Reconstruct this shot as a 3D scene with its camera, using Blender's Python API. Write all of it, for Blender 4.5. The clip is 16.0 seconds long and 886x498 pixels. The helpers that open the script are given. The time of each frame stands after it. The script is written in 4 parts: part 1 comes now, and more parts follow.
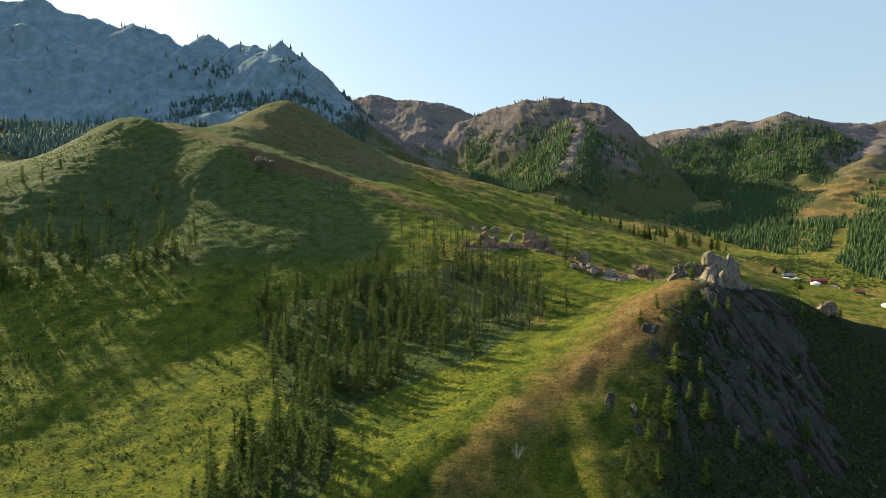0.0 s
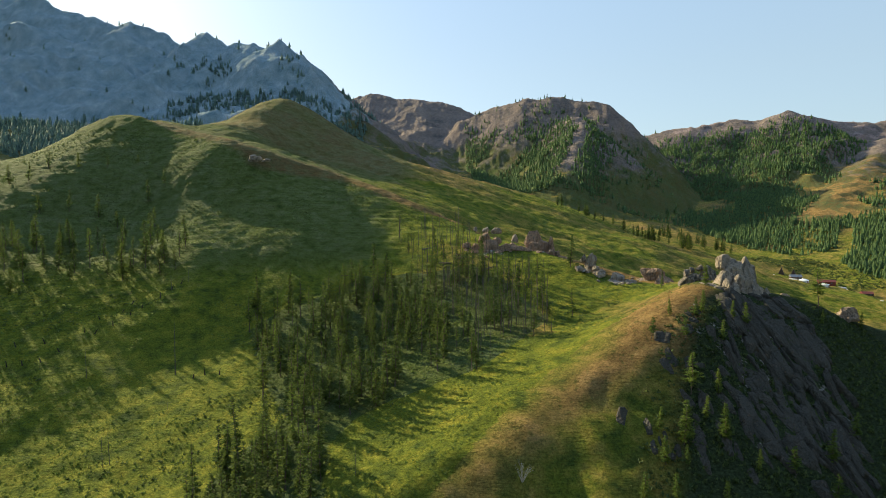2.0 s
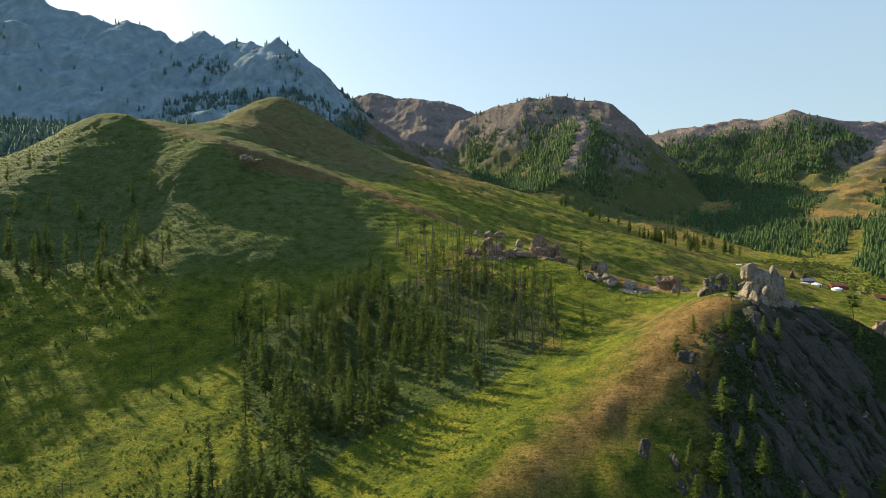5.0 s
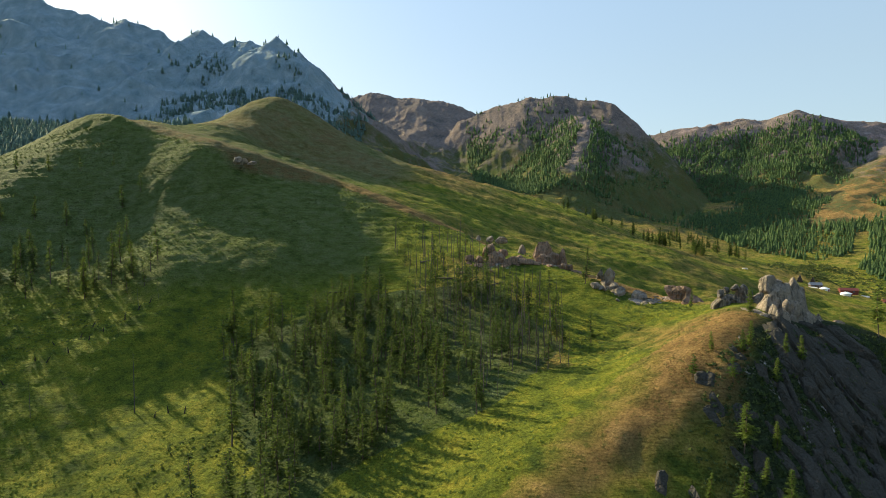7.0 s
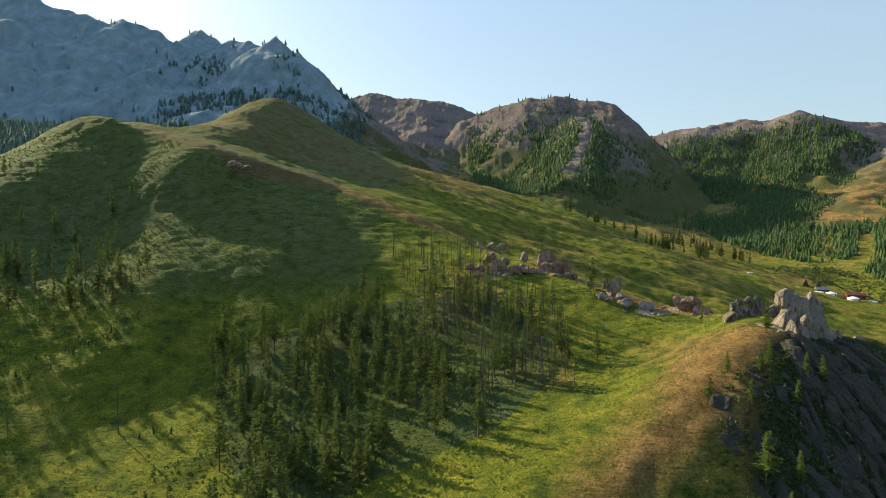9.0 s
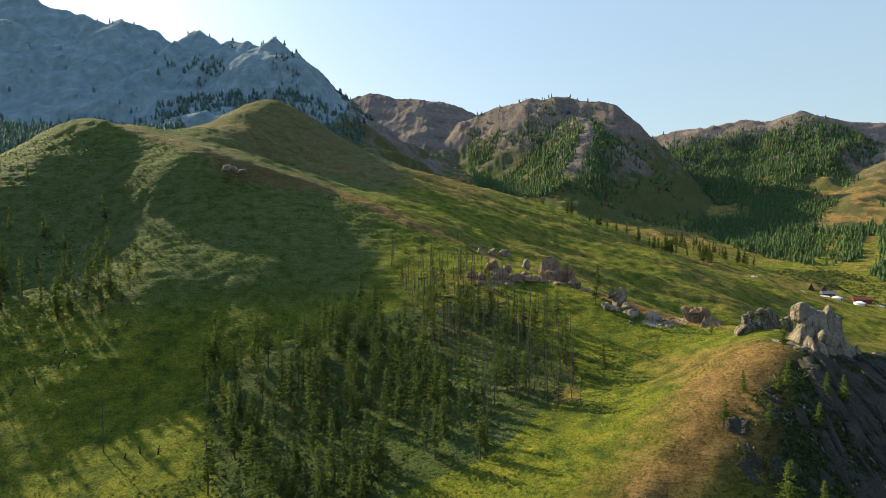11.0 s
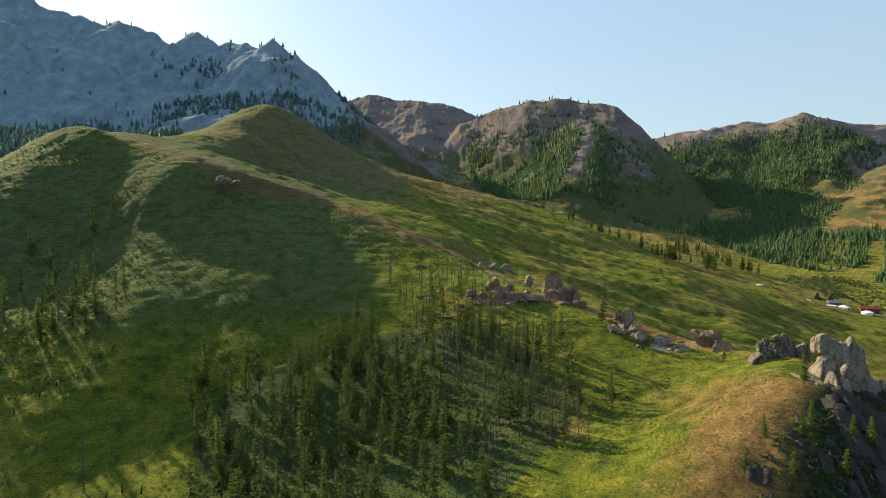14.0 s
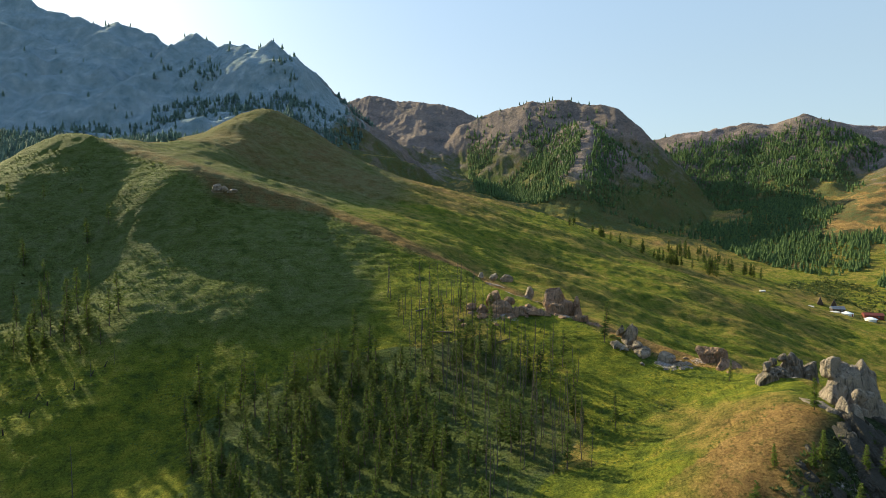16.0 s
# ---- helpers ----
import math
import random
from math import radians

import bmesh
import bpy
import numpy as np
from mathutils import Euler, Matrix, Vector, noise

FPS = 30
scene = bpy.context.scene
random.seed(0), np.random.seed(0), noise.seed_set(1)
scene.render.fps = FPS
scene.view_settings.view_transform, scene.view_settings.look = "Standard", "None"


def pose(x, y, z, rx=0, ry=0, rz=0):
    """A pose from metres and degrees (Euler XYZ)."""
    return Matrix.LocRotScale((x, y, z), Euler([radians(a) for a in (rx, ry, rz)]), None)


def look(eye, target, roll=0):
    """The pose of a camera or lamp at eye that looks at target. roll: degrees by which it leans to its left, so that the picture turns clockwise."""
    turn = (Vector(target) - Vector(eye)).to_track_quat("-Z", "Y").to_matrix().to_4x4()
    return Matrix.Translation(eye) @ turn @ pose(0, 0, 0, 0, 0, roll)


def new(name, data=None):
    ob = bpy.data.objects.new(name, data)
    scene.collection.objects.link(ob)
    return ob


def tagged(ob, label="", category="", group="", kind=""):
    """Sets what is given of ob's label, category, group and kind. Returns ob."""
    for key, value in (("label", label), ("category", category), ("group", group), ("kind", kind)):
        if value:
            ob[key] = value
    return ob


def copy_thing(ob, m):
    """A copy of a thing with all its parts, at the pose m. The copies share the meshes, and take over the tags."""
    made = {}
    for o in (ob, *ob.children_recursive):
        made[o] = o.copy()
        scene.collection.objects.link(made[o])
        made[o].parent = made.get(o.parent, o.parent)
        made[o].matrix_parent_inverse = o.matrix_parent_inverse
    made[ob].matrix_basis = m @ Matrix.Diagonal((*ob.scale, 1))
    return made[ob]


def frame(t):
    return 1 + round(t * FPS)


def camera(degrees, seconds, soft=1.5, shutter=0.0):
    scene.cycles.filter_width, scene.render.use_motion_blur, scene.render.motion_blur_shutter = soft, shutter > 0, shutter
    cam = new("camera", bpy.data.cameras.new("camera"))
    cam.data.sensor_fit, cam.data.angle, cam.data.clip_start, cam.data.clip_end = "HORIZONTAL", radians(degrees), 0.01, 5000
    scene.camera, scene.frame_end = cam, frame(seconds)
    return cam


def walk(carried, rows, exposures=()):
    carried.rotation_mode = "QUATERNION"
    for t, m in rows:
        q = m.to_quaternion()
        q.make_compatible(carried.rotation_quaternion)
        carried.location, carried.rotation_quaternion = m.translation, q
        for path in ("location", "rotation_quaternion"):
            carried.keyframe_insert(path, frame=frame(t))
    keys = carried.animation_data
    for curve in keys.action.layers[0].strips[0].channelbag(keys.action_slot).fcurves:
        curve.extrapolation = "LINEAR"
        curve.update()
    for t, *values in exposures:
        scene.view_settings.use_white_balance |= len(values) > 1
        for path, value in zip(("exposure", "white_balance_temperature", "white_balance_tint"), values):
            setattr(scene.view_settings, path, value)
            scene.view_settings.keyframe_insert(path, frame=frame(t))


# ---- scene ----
cam = camera(72.0, 16.0, soft=0.6)
METRES, EYE, TILT, LEAN, TURN = 48.0, 50.0, -4.2, 0.0, 0.0
ROWS = [
    (0.0, 0.0000, 0.0000, 0.0000, 0.00, 0.00, -0.00),
    (0.5, 0.0006, 0.0438, 0.0030, 0.01, -0.01, 0.00),
    (1.0, 0.0017, 0.0914, 0.0070, 0.02, -0.02, 0.00),
    (1.5, 0.0027, 0.1349, 0.0114, 0.02, -0.02, -0.00),
    (2.0, 0.0035, 0.1821, 0.0165, 0.03, -0.03, -0.00),
    (2.5, 0.0040, 0.2260, 0.0219, 0.04, -0.04, -0.01),
    (3.0, 0.0047, 0.2741, 0.0280, 0.05, -0.04, -0.01),
    (3.5, 0.0052, 0.3189, 0.0337, 0.05, -0.05, -0.02),
    (4.0, 0.0054, 0.3672, 0.0412, 0.06, -0.05, -0.01),
    (6.5, 0.0083, 0.5935, 0.0974, 0.12, -0.07, -0.02),
    (7.0, 0.0087, 0.6363, 0.1113, 0.13, -0.08, -0.03),
    (7.5, 0.0093, 0.6736, 0.1248, 0.14, -0.08, -0.03),
    (8.0, 0.0103, 0.7121, 0.1395, 0.14, -0.07, -0.02),
    (8.5, 0.0108, 0.7455, 0.1530, 0.14, -0.08, -0.02),
    (9.0, 0.0112, 0.7805, 0.1665, 0.14, -0.09, -0.02),
    (11.5, 0.0121, 0.9317, 0.2332, 0.15, -0.09, 0.00),
    (12.0, 0.0124, 0.9588, 0.2530, 0.14, -0.09, 0.00),
    (12.5, 0.0125, 0.9825, 0.2713, 0.13, -0.10, 0.00),
    (13.0, 0.0124, 1.0076, 0.2908, 0.13, -0.10, 0.00),
    (13.5, 0.0128, 1.0288, 0.3095, 0.13, -0.12, 0.01),
    (14.0, 0.0135, 1.0498, 0.3303, 0.14, -0.12, 0.01),
    (14.5, 0.0143, 1.0676, 0.3500, 0.14, -0.13, 0.01),
    (15.0, 0.0153, 1.0862, 0.3713, 0.14, -0.14, 0.02),
    (15.5, 0.0163, 1.1026, 0.3912, 0.15, -0.15, 0.03),
    (16.0, 0.0173, 1.1195, 0.4129, 0.15, -0.16, 0.03),
]
walk(cam, [(t, pose(0, 0, EYE, TILT, LEAN, TURN) @ pose(METRES * x, METRES * y, METRES * z, 90 + pitch, roll, yaw)) for t, x, y, z, yaw, pitch, roll in ROWS], exposures=[(0.0, 0.93, 5700, 9.0), (16.0, 0.93, 5700, 9.0)])

# ---- sky and sun ----
SUN_AZIMUTH, SUN_HEIGHT = -47.0, 24.0  # degrees: to the left of straight ahead, and above the horizon
world = bpy.data.worlds.new("sky")
scene.world = world
world.use_nodes = True
sky = world.node_tree.nodes.new("ShaderNodeTexSky")
sky.sky_type, sky.sun_disc = "NISHITA", False
sky.sun_elevation, sky.sun_rotation = radians(SUN_HEIGHT), radians(SUN_AZIMUTH)
sky.altitude, sky.air_density, sky.dust_density, sky.ozone_density = 1200, 1.1, 4.0, 1.1
veil = world.node_tree.nodes.new("ShaderNodeMix")  # an even summer veil over the blue
veil.data_type = "RGBA"
veil.inputs[0].default_value = 0.58
aim = world.node_tree.nodes.new("ShaderNodeTexCoord")
apart = world.node_tree.nodes.new("ShaderNodeSeparateXYZ")
tone = world.node_tree.nodes.new("ShaderNodeValToRGB")  # whitish at the horizon, blue overhead
for stop, at, shade in zip(tone.color_ramp.elements, (0.2, 0.75), ((0.60, 0.69, 0.64, 1), (0.52, 0.76, 1.0, 1))):
    stop.position, stop.color = at, shade
bright = world.node_tree.nodes.new("ShaderNodeVectorMath")
bright.operation = "SCALE"
bright.inputs["Scale"].default_value = 6.0
world.node_tree.links.new(aim.outputs["Generated"], apart.inputs[0])
world.node_tree.links.new(apart.outputs["Z"], tone.inputs[0])
world.node_tree.links.new(tone.outputs[0], bright.inputs[0])
world.node_tree.links.new(bright.outputs[0], veil.inputs[7])
world.node_tree.links.new(sky.outputs[0], veil.inputs[6])
world.node_tree.links.new(veil.outputs[2], world.node_tree.nodes["Background"].inputs["Color"])
world.node_tree.nodes["Background"].inputs["Strength"].default_value = 0.093

sun_data = bpy.data.lights.new("sun", "SUN")
sun_data.energy, sun_data.angle, sun_data.color = 5.4, radians(0.6), (1.0, 0.81, 0.42)
sun = new("sun", sun_data)
a, e = radians(SUN_AZIMUTH), radians(SUN_HEIGHT)
sun.matrix_world = look((math.sin(a) * math.cos(e) * 900, math.cos(a) * math.cos(e) * 900, math.sin(e) * 900), (0, 0, 0))


# ---- materials ----
def material(name, roughness=0.9):
    m = bpy.data.materials.new(name)
    m.use_nodes = True
    shader = m.node_tree.nodes["Principled BSDF"]
    shader.inputs["Roughness"].default_value = roughness
    shader.inputs["Specular IOR Level"].default_value = 0.2
    return m, m.node_tree.nodes, m.node_tree.links, shader


def noise_at(nodes, links, vector, scale, detail=4.0, rough=0.6):
    n = nodes.new("ShaderNodeTexNoise")
    n.inputs["Scale"].default_value, n.inputs["Detail"].default_value, n.inputs["Roughness"].default_value = scale, detail, rough
    links.new(vector, n.inputs["Vector"])
    return n.outputs["Fac"]


def ramp(nodes, links, value, stops):
    r = nodes.new("ShaderNodeValToRGB")
    while len(r.color_ramp.elements) < len(stops):
        r.color_ramp.elements.new(0.5)
    for element, (at, colour) in zip(r.color_ramp.elements, stops):
        element.position = at
        element.color = (*colour, 1) if len(colour) == 3 else colour
    links.new(value, r.inputs["Fac"])
    return r.outputs["Color"]


def blend(nodes, links, amount, first, second, mode="MIX"):
    m = nodes.new("ShaderNodeMix")
    m.data_type, m.blend_type = "RGBA", mode
    for socket, given in ((m.inputs[0], amount), (m.inputs[6], first), (m.inputs[7], second)):
        if isinstance(given, (int, float)):
            socket.default_value = given
        elif isinstance(given, tuple):
            socket.default_value = (*given, 1)
        else:
            links.new(given, socket)
    return m.outputs[2]


def arith(nodes, links, kind, a, b=0.0):
    m = nodes.new("ShaderNodeMath")
    m.operation, m.use_clamp = kind, False
    for socket, given in zip(m.inputs, (a, b)):
        if isinstance(given, (int, float)):
            socket.default_value = given
        else:
            links.new(given, socket)
    return m.outputs[0]


def bump(nodes, links, shader, height, distance, strength=1.0):
    b = nodes.new("ShaderNodeBump")
    b.inputs["Strength"].default_value, b.inputs["Distance"].default_value = strength, distance
    links.new(height, b.inputs["Height"])
    links.new(b.outputs[0], shader.inputs["Normal"])


def stretched(nodes, links, vector, scale):
    m = nodes.new("ShaderNodeMapping")
    m.inputs["Scale"].default_value = scale
    links.new(vector, m.inputs["Vector"])
    return m.outputs[0]


def land_material():
    """Steppe: green turf, dry straw-coloured crests, dark shrub patches, bare rock; the shares come from the land itself."""
    m, nodes, links, shader = material("steppe")
    shader.inputs["Specular IOR Level"].default_value = 0.03
    place = nodes.new("ShaderNodeNewGeometry").outputs["Position"]
    share = nodes.new("ShaderNodeAttribute")
    share.attribute_name = "cover"
    split = nodes.new("ShaderNodeSeparateColor")
    links.new(share.outputs["Color"], split.inputs[0])
    dry, rock, wood = split.outputs
    shaded_scrub = share.outputs["Alpha"]
    wide, mid, fine = (noise_at(nodes, links, place, s, d) for s, d in ((0.03, 4), (0.22, 5), (1.6, 4)))
    turf = ramp(nodes, links, mid, [(0.30, (0.06, 0.085, 0.018)), (0.5, (0.16, 0.178, 0.020)), (0.72, (0.28, 0.25, 0.030))])
    straw = ramp(nodes, links, mid, [(0.3, (0.16, 0.10, 0.04)), (0.55, (0.30, 0.185, 0.066)), (0.75, (0.42, 0.275, 0.105))])
    stone = ramp(nodes, links, fine, [(0.3, (0.29, 0.235, 0.21)), (0.55, (0.41, 0.345, 0.315)), (0.8, (0.50, 0.43, 0.40))])
    litter = ramp(nodes, links, mid, [(0.3, (0.03, 0.052, 0.028)), (0.6, (0.07, 0.10, 0.045)), (0.8, (0.15, 0.15, 0.06))])
    peaks = nodes.new("ShaderNodeAttribute")
    peaks.attribute_name = "peaks"
    far_split = nodes.new("ShaderNodeSeparateColor")
    links.new(peaks.outputs["Color"], far_split.inputs[0])
    hazed_rock, moor, scar = far_split.outputs
    # hill turf greyed and blued: hazy shade put into its colour
    hazed_turf = ramp(nodes, links, mid, [(0.3, (0.042, 0.06, 0.040)), (0.55, (0.09, 0.118, 0.066)), (0.75, (0.17, 0.18, 0.08))])
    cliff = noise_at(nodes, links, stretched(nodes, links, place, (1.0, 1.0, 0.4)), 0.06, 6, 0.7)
    # left range: blue-grey tone with the distance haze put into the rock colour
    haze_blue = ramp(nodes, links, cliff, [(0.32, (0.15, 0.22, 0.25)), (0.45, (0.23, 0.30, 0.33)), (0.55, (0.27, 0.335, 0.365)), (0.7, (0.37, 0.425, 0.45))])
    ruddy = ramp(nodes, links, cliff, [(0.3, (0.22, 0.165, 0.155)), (0.55, (0.32, 0.235, 0.21)), (0.75, (0.40, 0.30, 0.265))])
    heather = ramp(nodes, links, arith(nodes, links, "ADD", arith(nodes, links, "MULTIPLY", wide, 0.5), arith(nodes, links, "MULTIPLY", mid, 0.5)),
                   [(0.35, (0.115, 0.105, 0.095)), (0.5, (0.21, 0.165, 0.145)), (0.65, (0.29, 0.225, 0.18))])
    drier = arith(nodes, links, "ADD", dry, arith(nodes, links, "MULTIPLY", arith(nodes, links, "SUBTRACT", arith(nodes, links, "ADD", arith(nodes, links, "MULTIPLY", wide, 0.6), arith(nodes, links, "MULTIPLY", mid, 0.4)), 0.5), 1.7))
    colour = blend(nodes, links, ramp(nodes, links, drier, [(0.25, (0, 0, 0)), (0.75, (1, 1, 1))]), turf, straw)
    woody = arith(nodes, links, "ADD", wood, arith(nodes, links, "MULTIPLY", arith(nodes, links, "SUBTRACT", mid, 0.5), 0.9))
    colour = blend(nodes, links, ramp(nodes, links, woody, [(0.35, (0, 0, 0)), (0.8, (1, 1, 1))]), colour, litter)
    hazed_turf_share = arith(nodes, links, "ADD", peaks.outputs["Alpha"], arith(nodes, links, "MULTIPLY", arith(nodes, links, "SUBTRACT", mid, 0.5), 0.9))
    colour = blend(nodes, links, ramp(nodes, links, hazed_turf_share, [(0.3, (0, 0, 0)), (0.75, (1, 1, 1))]), colour, hazed_turf)
    shrubs = ramp(nodes, links, noise_at(nodes, links, place, 0.75, 3, 0.7), [(0.54, (0, 0, 0)), (0.66, (1, 1, 1))])
    colour = blend(nodes, links, arith(nodes, links, "MULTIPLY", shrubs, 0.55), colour, (0.05, 0.08, 0.015))
    scrub_share = arith(nodes, links, "ADD", shaded_scrub, arith(nodes, links, "MULTIPLY", arith(nodes, links, "SUBTRACT", mid, 0.5), 0.8))
    # dark green scrub on the crag, with the crag's shade painted into it
    scrub_shade = ramp(nodes, links, fine, [(0.3, (0.026, 0.036, 0.018)), (0.7, (0.07, 0.085, 0.036))])
    colour = blend(nodes, links, ramp(nodes, links, scrub_share, [(0.3, (0, 0, 0)), (0.6, (1, 1, 1))]), colour, scrub_shade)
    stony = arith(nodes, links, "ADD", rock, arith(nodes, links, "ADD", arith(nodes, links, "MULTIPLY", arith(nodes, links, "SUBTRACT", fine, 0.5), 0.6), arith(nodes, links, "MULTIPLY", arith(nodes, links, "SUBTRACT", mid, 0.5), 1.0)))
    colour = blend(nodes, links, ramp(nodes, links, stony, [(0.45, (0, 0, 0)), (0.6, (1, 1, 1))]), colour, stone)
    patch = arith(nodes, links, "MULTIPLY", arith(nodes, links, "SUBTRACT", cliff, 0.5), 1.6)
    colour = blend(nodes, links, ramp(nodes, links, arith(nodes, links, "ADD", moor, patch), [(0.3, (0, 0, 0)), (0.7, (1, 1, 1))]), colour, heather)
    colour = blend(nodes, links, ramp(nodes, links, arith(nodes, links, "ADD", hazed_rock, patch), [(0.3, (0, 0, 0)), (0.7, (1, 1, 1))]), colour, haze_blue)
    colour = blend(nodes, links, ramp(nodes, links, arith(nodes, links, "ADD", scar, patch), [(0.5, (0, 0, 0)), (0.66, (1, 1, 1))]), colour, ruddy)
    tufts = ramp(nodes, links, noise_at(nodes, links, place, 2.3, 4, 0.8), [(0.28, (0.36, 0.36, 0.36)), (0.7, (1.45, 1.45, 1.45))])
    links.new(blend(nodes, links, 1.0, colour, tufts, "MULTIPLY"), shader.inputs["Base Color"])
    flat = stretched(nodes, links, place, (0.16, 0.16, 2.4))
    relief = arith(nodes, links, "ADD", noise_at(nodes, links, place, 1.1, 6, 0.75), arith(nodes, links, "MULTIPLY", noise_at(nodes, links, flat, 0.9, 4), 1.1))
    bump(nodes, links, shader, relief, 1.25, 1.0)
    return m


def leaf_material(name, dark, light, reach=0.35):
    m, nodes, links, shader = material(name, 0.7)
    island = nodes.new("ShaderNodeNewGeometry").outputs["Random Per Island"]
    tree = nodes.new("ShaderNodeObjectInfo").outputs["Random"]
    mixed = arith(nodes, links, "ADD", arith(nodes, links, "MULTIPLY", island, 0.6), arith(nodes, links, "MULTIPLY", tree, 0.4))
    colour = ramp(nodes, links, mixed, [(0.1, dark), (0.9, light)])
    links.new(colour, shader.inputs["Base Color"])
    through_leaf = nodes.new("ShaderNodeBsdfTranslucent")
    links.new(colour, through_leaf.inputs["Color"])
    mix = nodes.new("ShaderNodeMixShader")
    mix.inputs[0].default_value = reach
    links.new(shader.outputs[0], mix.inputs[1])
    links.new(through_leaf.outputs[0], mix.inputs[2])
    links.new(mix.outputs[0], nodes["Material Output"].inputs["Surface"])
    return m


def plain_material(name, dark, light, scale, roughness=0.85, relief=0.03):
    m, nodes, links, shader = material(name, roughness)
    place = nodes.new("ShaderNodeTexCoord").outputs["Object"]
    links.new(ramp(nodes, links, noise_at(nodes, links, place, scale, 6, 0.65), [(0.3, dark), (0.7, light)]), shader.inputs["Base Color"])
    bump(nodes, links, shader, noise_at(nodes, links, place, scale * 3, 5, 0.7), relief, 0.8)
    return m


def granite_material(name, darken, warm=0.0):
    """Weathered granite: buff and grey, dark water streaks and cracks; the first amount darkens it to paint in shade.
    """
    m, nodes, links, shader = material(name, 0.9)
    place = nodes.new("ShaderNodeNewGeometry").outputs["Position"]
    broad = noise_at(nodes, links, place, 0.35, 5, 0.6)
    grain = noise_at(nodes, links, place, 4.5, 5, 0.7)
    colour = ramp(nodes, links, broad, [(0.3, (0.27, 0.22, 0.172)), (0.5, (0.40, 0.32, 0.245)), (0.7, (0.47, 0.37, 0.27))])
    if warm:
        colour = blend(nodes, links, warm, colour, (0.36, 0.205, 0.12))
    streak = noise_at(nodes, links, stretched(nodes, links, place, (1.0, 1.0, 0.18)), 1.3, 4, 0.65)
    colour = blend(nodes, links, ramp(nodes, links, streak, [(0.5 - darken, (0, 0, 0)), (0.68 - darken * 0.8, (0.8, 0.8, 0.8))]), colour, (0.072, 0.070, 0.058))
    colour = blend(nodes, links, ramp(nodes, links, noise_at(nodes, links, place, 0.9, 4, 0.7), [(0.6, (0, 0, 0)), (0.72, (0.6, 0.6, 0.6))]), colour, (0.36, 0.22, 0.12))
    shade = ramp(nodes, links, grain, [(0.3, (0.72 - darken, 0.72 - darken, 0.72 - darken)), (0.7, (1.15 - darken,) * 3)])
    links.new(blend(nodes, links, 1.0, colour, shade, "MULTIPLY"), shader.inputs["Base Color"])
    deep = None
    for scale, width in ((0.33, 0.07), (1.1, 0.10)):
        crack = nodes.new("ShaderNodeTexVoronoi")
        crack.feature = "DISTANCE_TO_EDGE"
        crack.inputs["Scale"].default_value = scale
        warp = nodes.new("ShaderNodeVectorMath")
        warp.operation = "ADD"
        links.new(stretched(nodes, links, place, (1.0, 1.0, 0.42)), warp.inputs[0])
        wobble = nodes.new("ShaderNodeVectorMath")
        wobble.operation = "SCALE"
        wobble.inputs["Scale"].default_value = 1.6
        swirl = nodes.new("ShaderNodeTexNoise")
        swirl.inputs["Scale"].default_value = 0.5
        links.new(place, swirl.inputs["Vector"])
        links.new(swirl.outputs["Color"], wobble.inputs[0])
        links.new(wobble.outputs[0], warp.inputs[1])
        links.new(warp.outputs[0], crack.inputs["Vector"])
        line = ramp(nodes, links, crack.outputs["Distance"], [(0.0, (0, 0, 0)), (width, (1, 1, 1))])
        deep = line if deep is None else arith(nodes, links, "ADD", deep, arith(nodes, links, "MULTIPLY", line, 0.5))
    relief = arith(nodes, links, "ADD", arith(nodes, links, "MULTIPLY", deep, 0.7), arith(nodes, links, "ADD", grain, noise_at(nodes, links, place, 1.2, 5, 0.7)))
    bump(nodes, links, shader, relief, 0.5, 1.0)
    return m


STEPPE = land_material()
GRANITE = granite_material("granite", 0.0)
# east boulders: warm sunlight tinted into the granite colour
SUNLIT_GRANITE = granite_material("sunlit_granite", 0.0, 0.4)
WARM_GRANITE = granite_material("warm_granite", 0.0, 0.7)
# crag slabs: a darkened copy of the granite, shade painted into its tone
SHADED_GRANITE = granite_material("shaded_granite", 0.36)
# boulder pile: granite darkened to look backlit
BACKLIT_GRANITE = granite_material("backlit_granite", 0.12)
NEEDLES = leaf_material("larch_needles", (0.032, 0.062, 0.016), (0.145, 0.185, 0.034), 0.55)
# needles paled and blued so their colour stands for distance haze
HAZED_NEEDLES = leaf_material("hazed_larch_needles", (0.13, 0.20, 0.17), (0.24, 0.32, 0.25), 0.6)
PINE_NEEDLES = leaf_material("pine_needles", (0.06, 0.10, 0.018), (0.20, 0.25, 0.045), 0.55)
# far larches, paler than the near ones: haze is mixed into the colour
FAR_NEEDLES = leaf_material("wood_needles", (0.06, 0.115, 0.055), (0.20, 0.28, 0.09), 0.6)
BARK = plain_material("bark", (0.06, 0.045, 0.035), (0.16, 0.125, 0.10), 3.0)
DEAD_WOOD = plain_material("dead_wood", (0.055, 0.045, 0.04), (0.14, 0.12, 0.105), 3.0)

FELT = plain_material("white_felt", (0.72, 0.72, 0.70), (0.82, 0.82, 0.80), 2.0, 0.8, 0.02)
CONCRETE = plain_material("concrete", (0.42, 0.40, 0.37), (0.55, 0.53, 0.50), 1.5)
RED_PAINT = plain_material("red_paint", (0.16, 0.04, 0.03), (0.24, 0.07, 0.05), 1.5, 0.6)
LOG_WOOD = plain_material("dark_log_wood", (0.05, 0.035, 0.03), (0.12, 0.085, 0.065), 2.5)
SLATE = plain_material("blue_grey_roof", (0.10, 0.11, 0.14), (0.17, 0.18, 0.21), 1.5, 0.5)
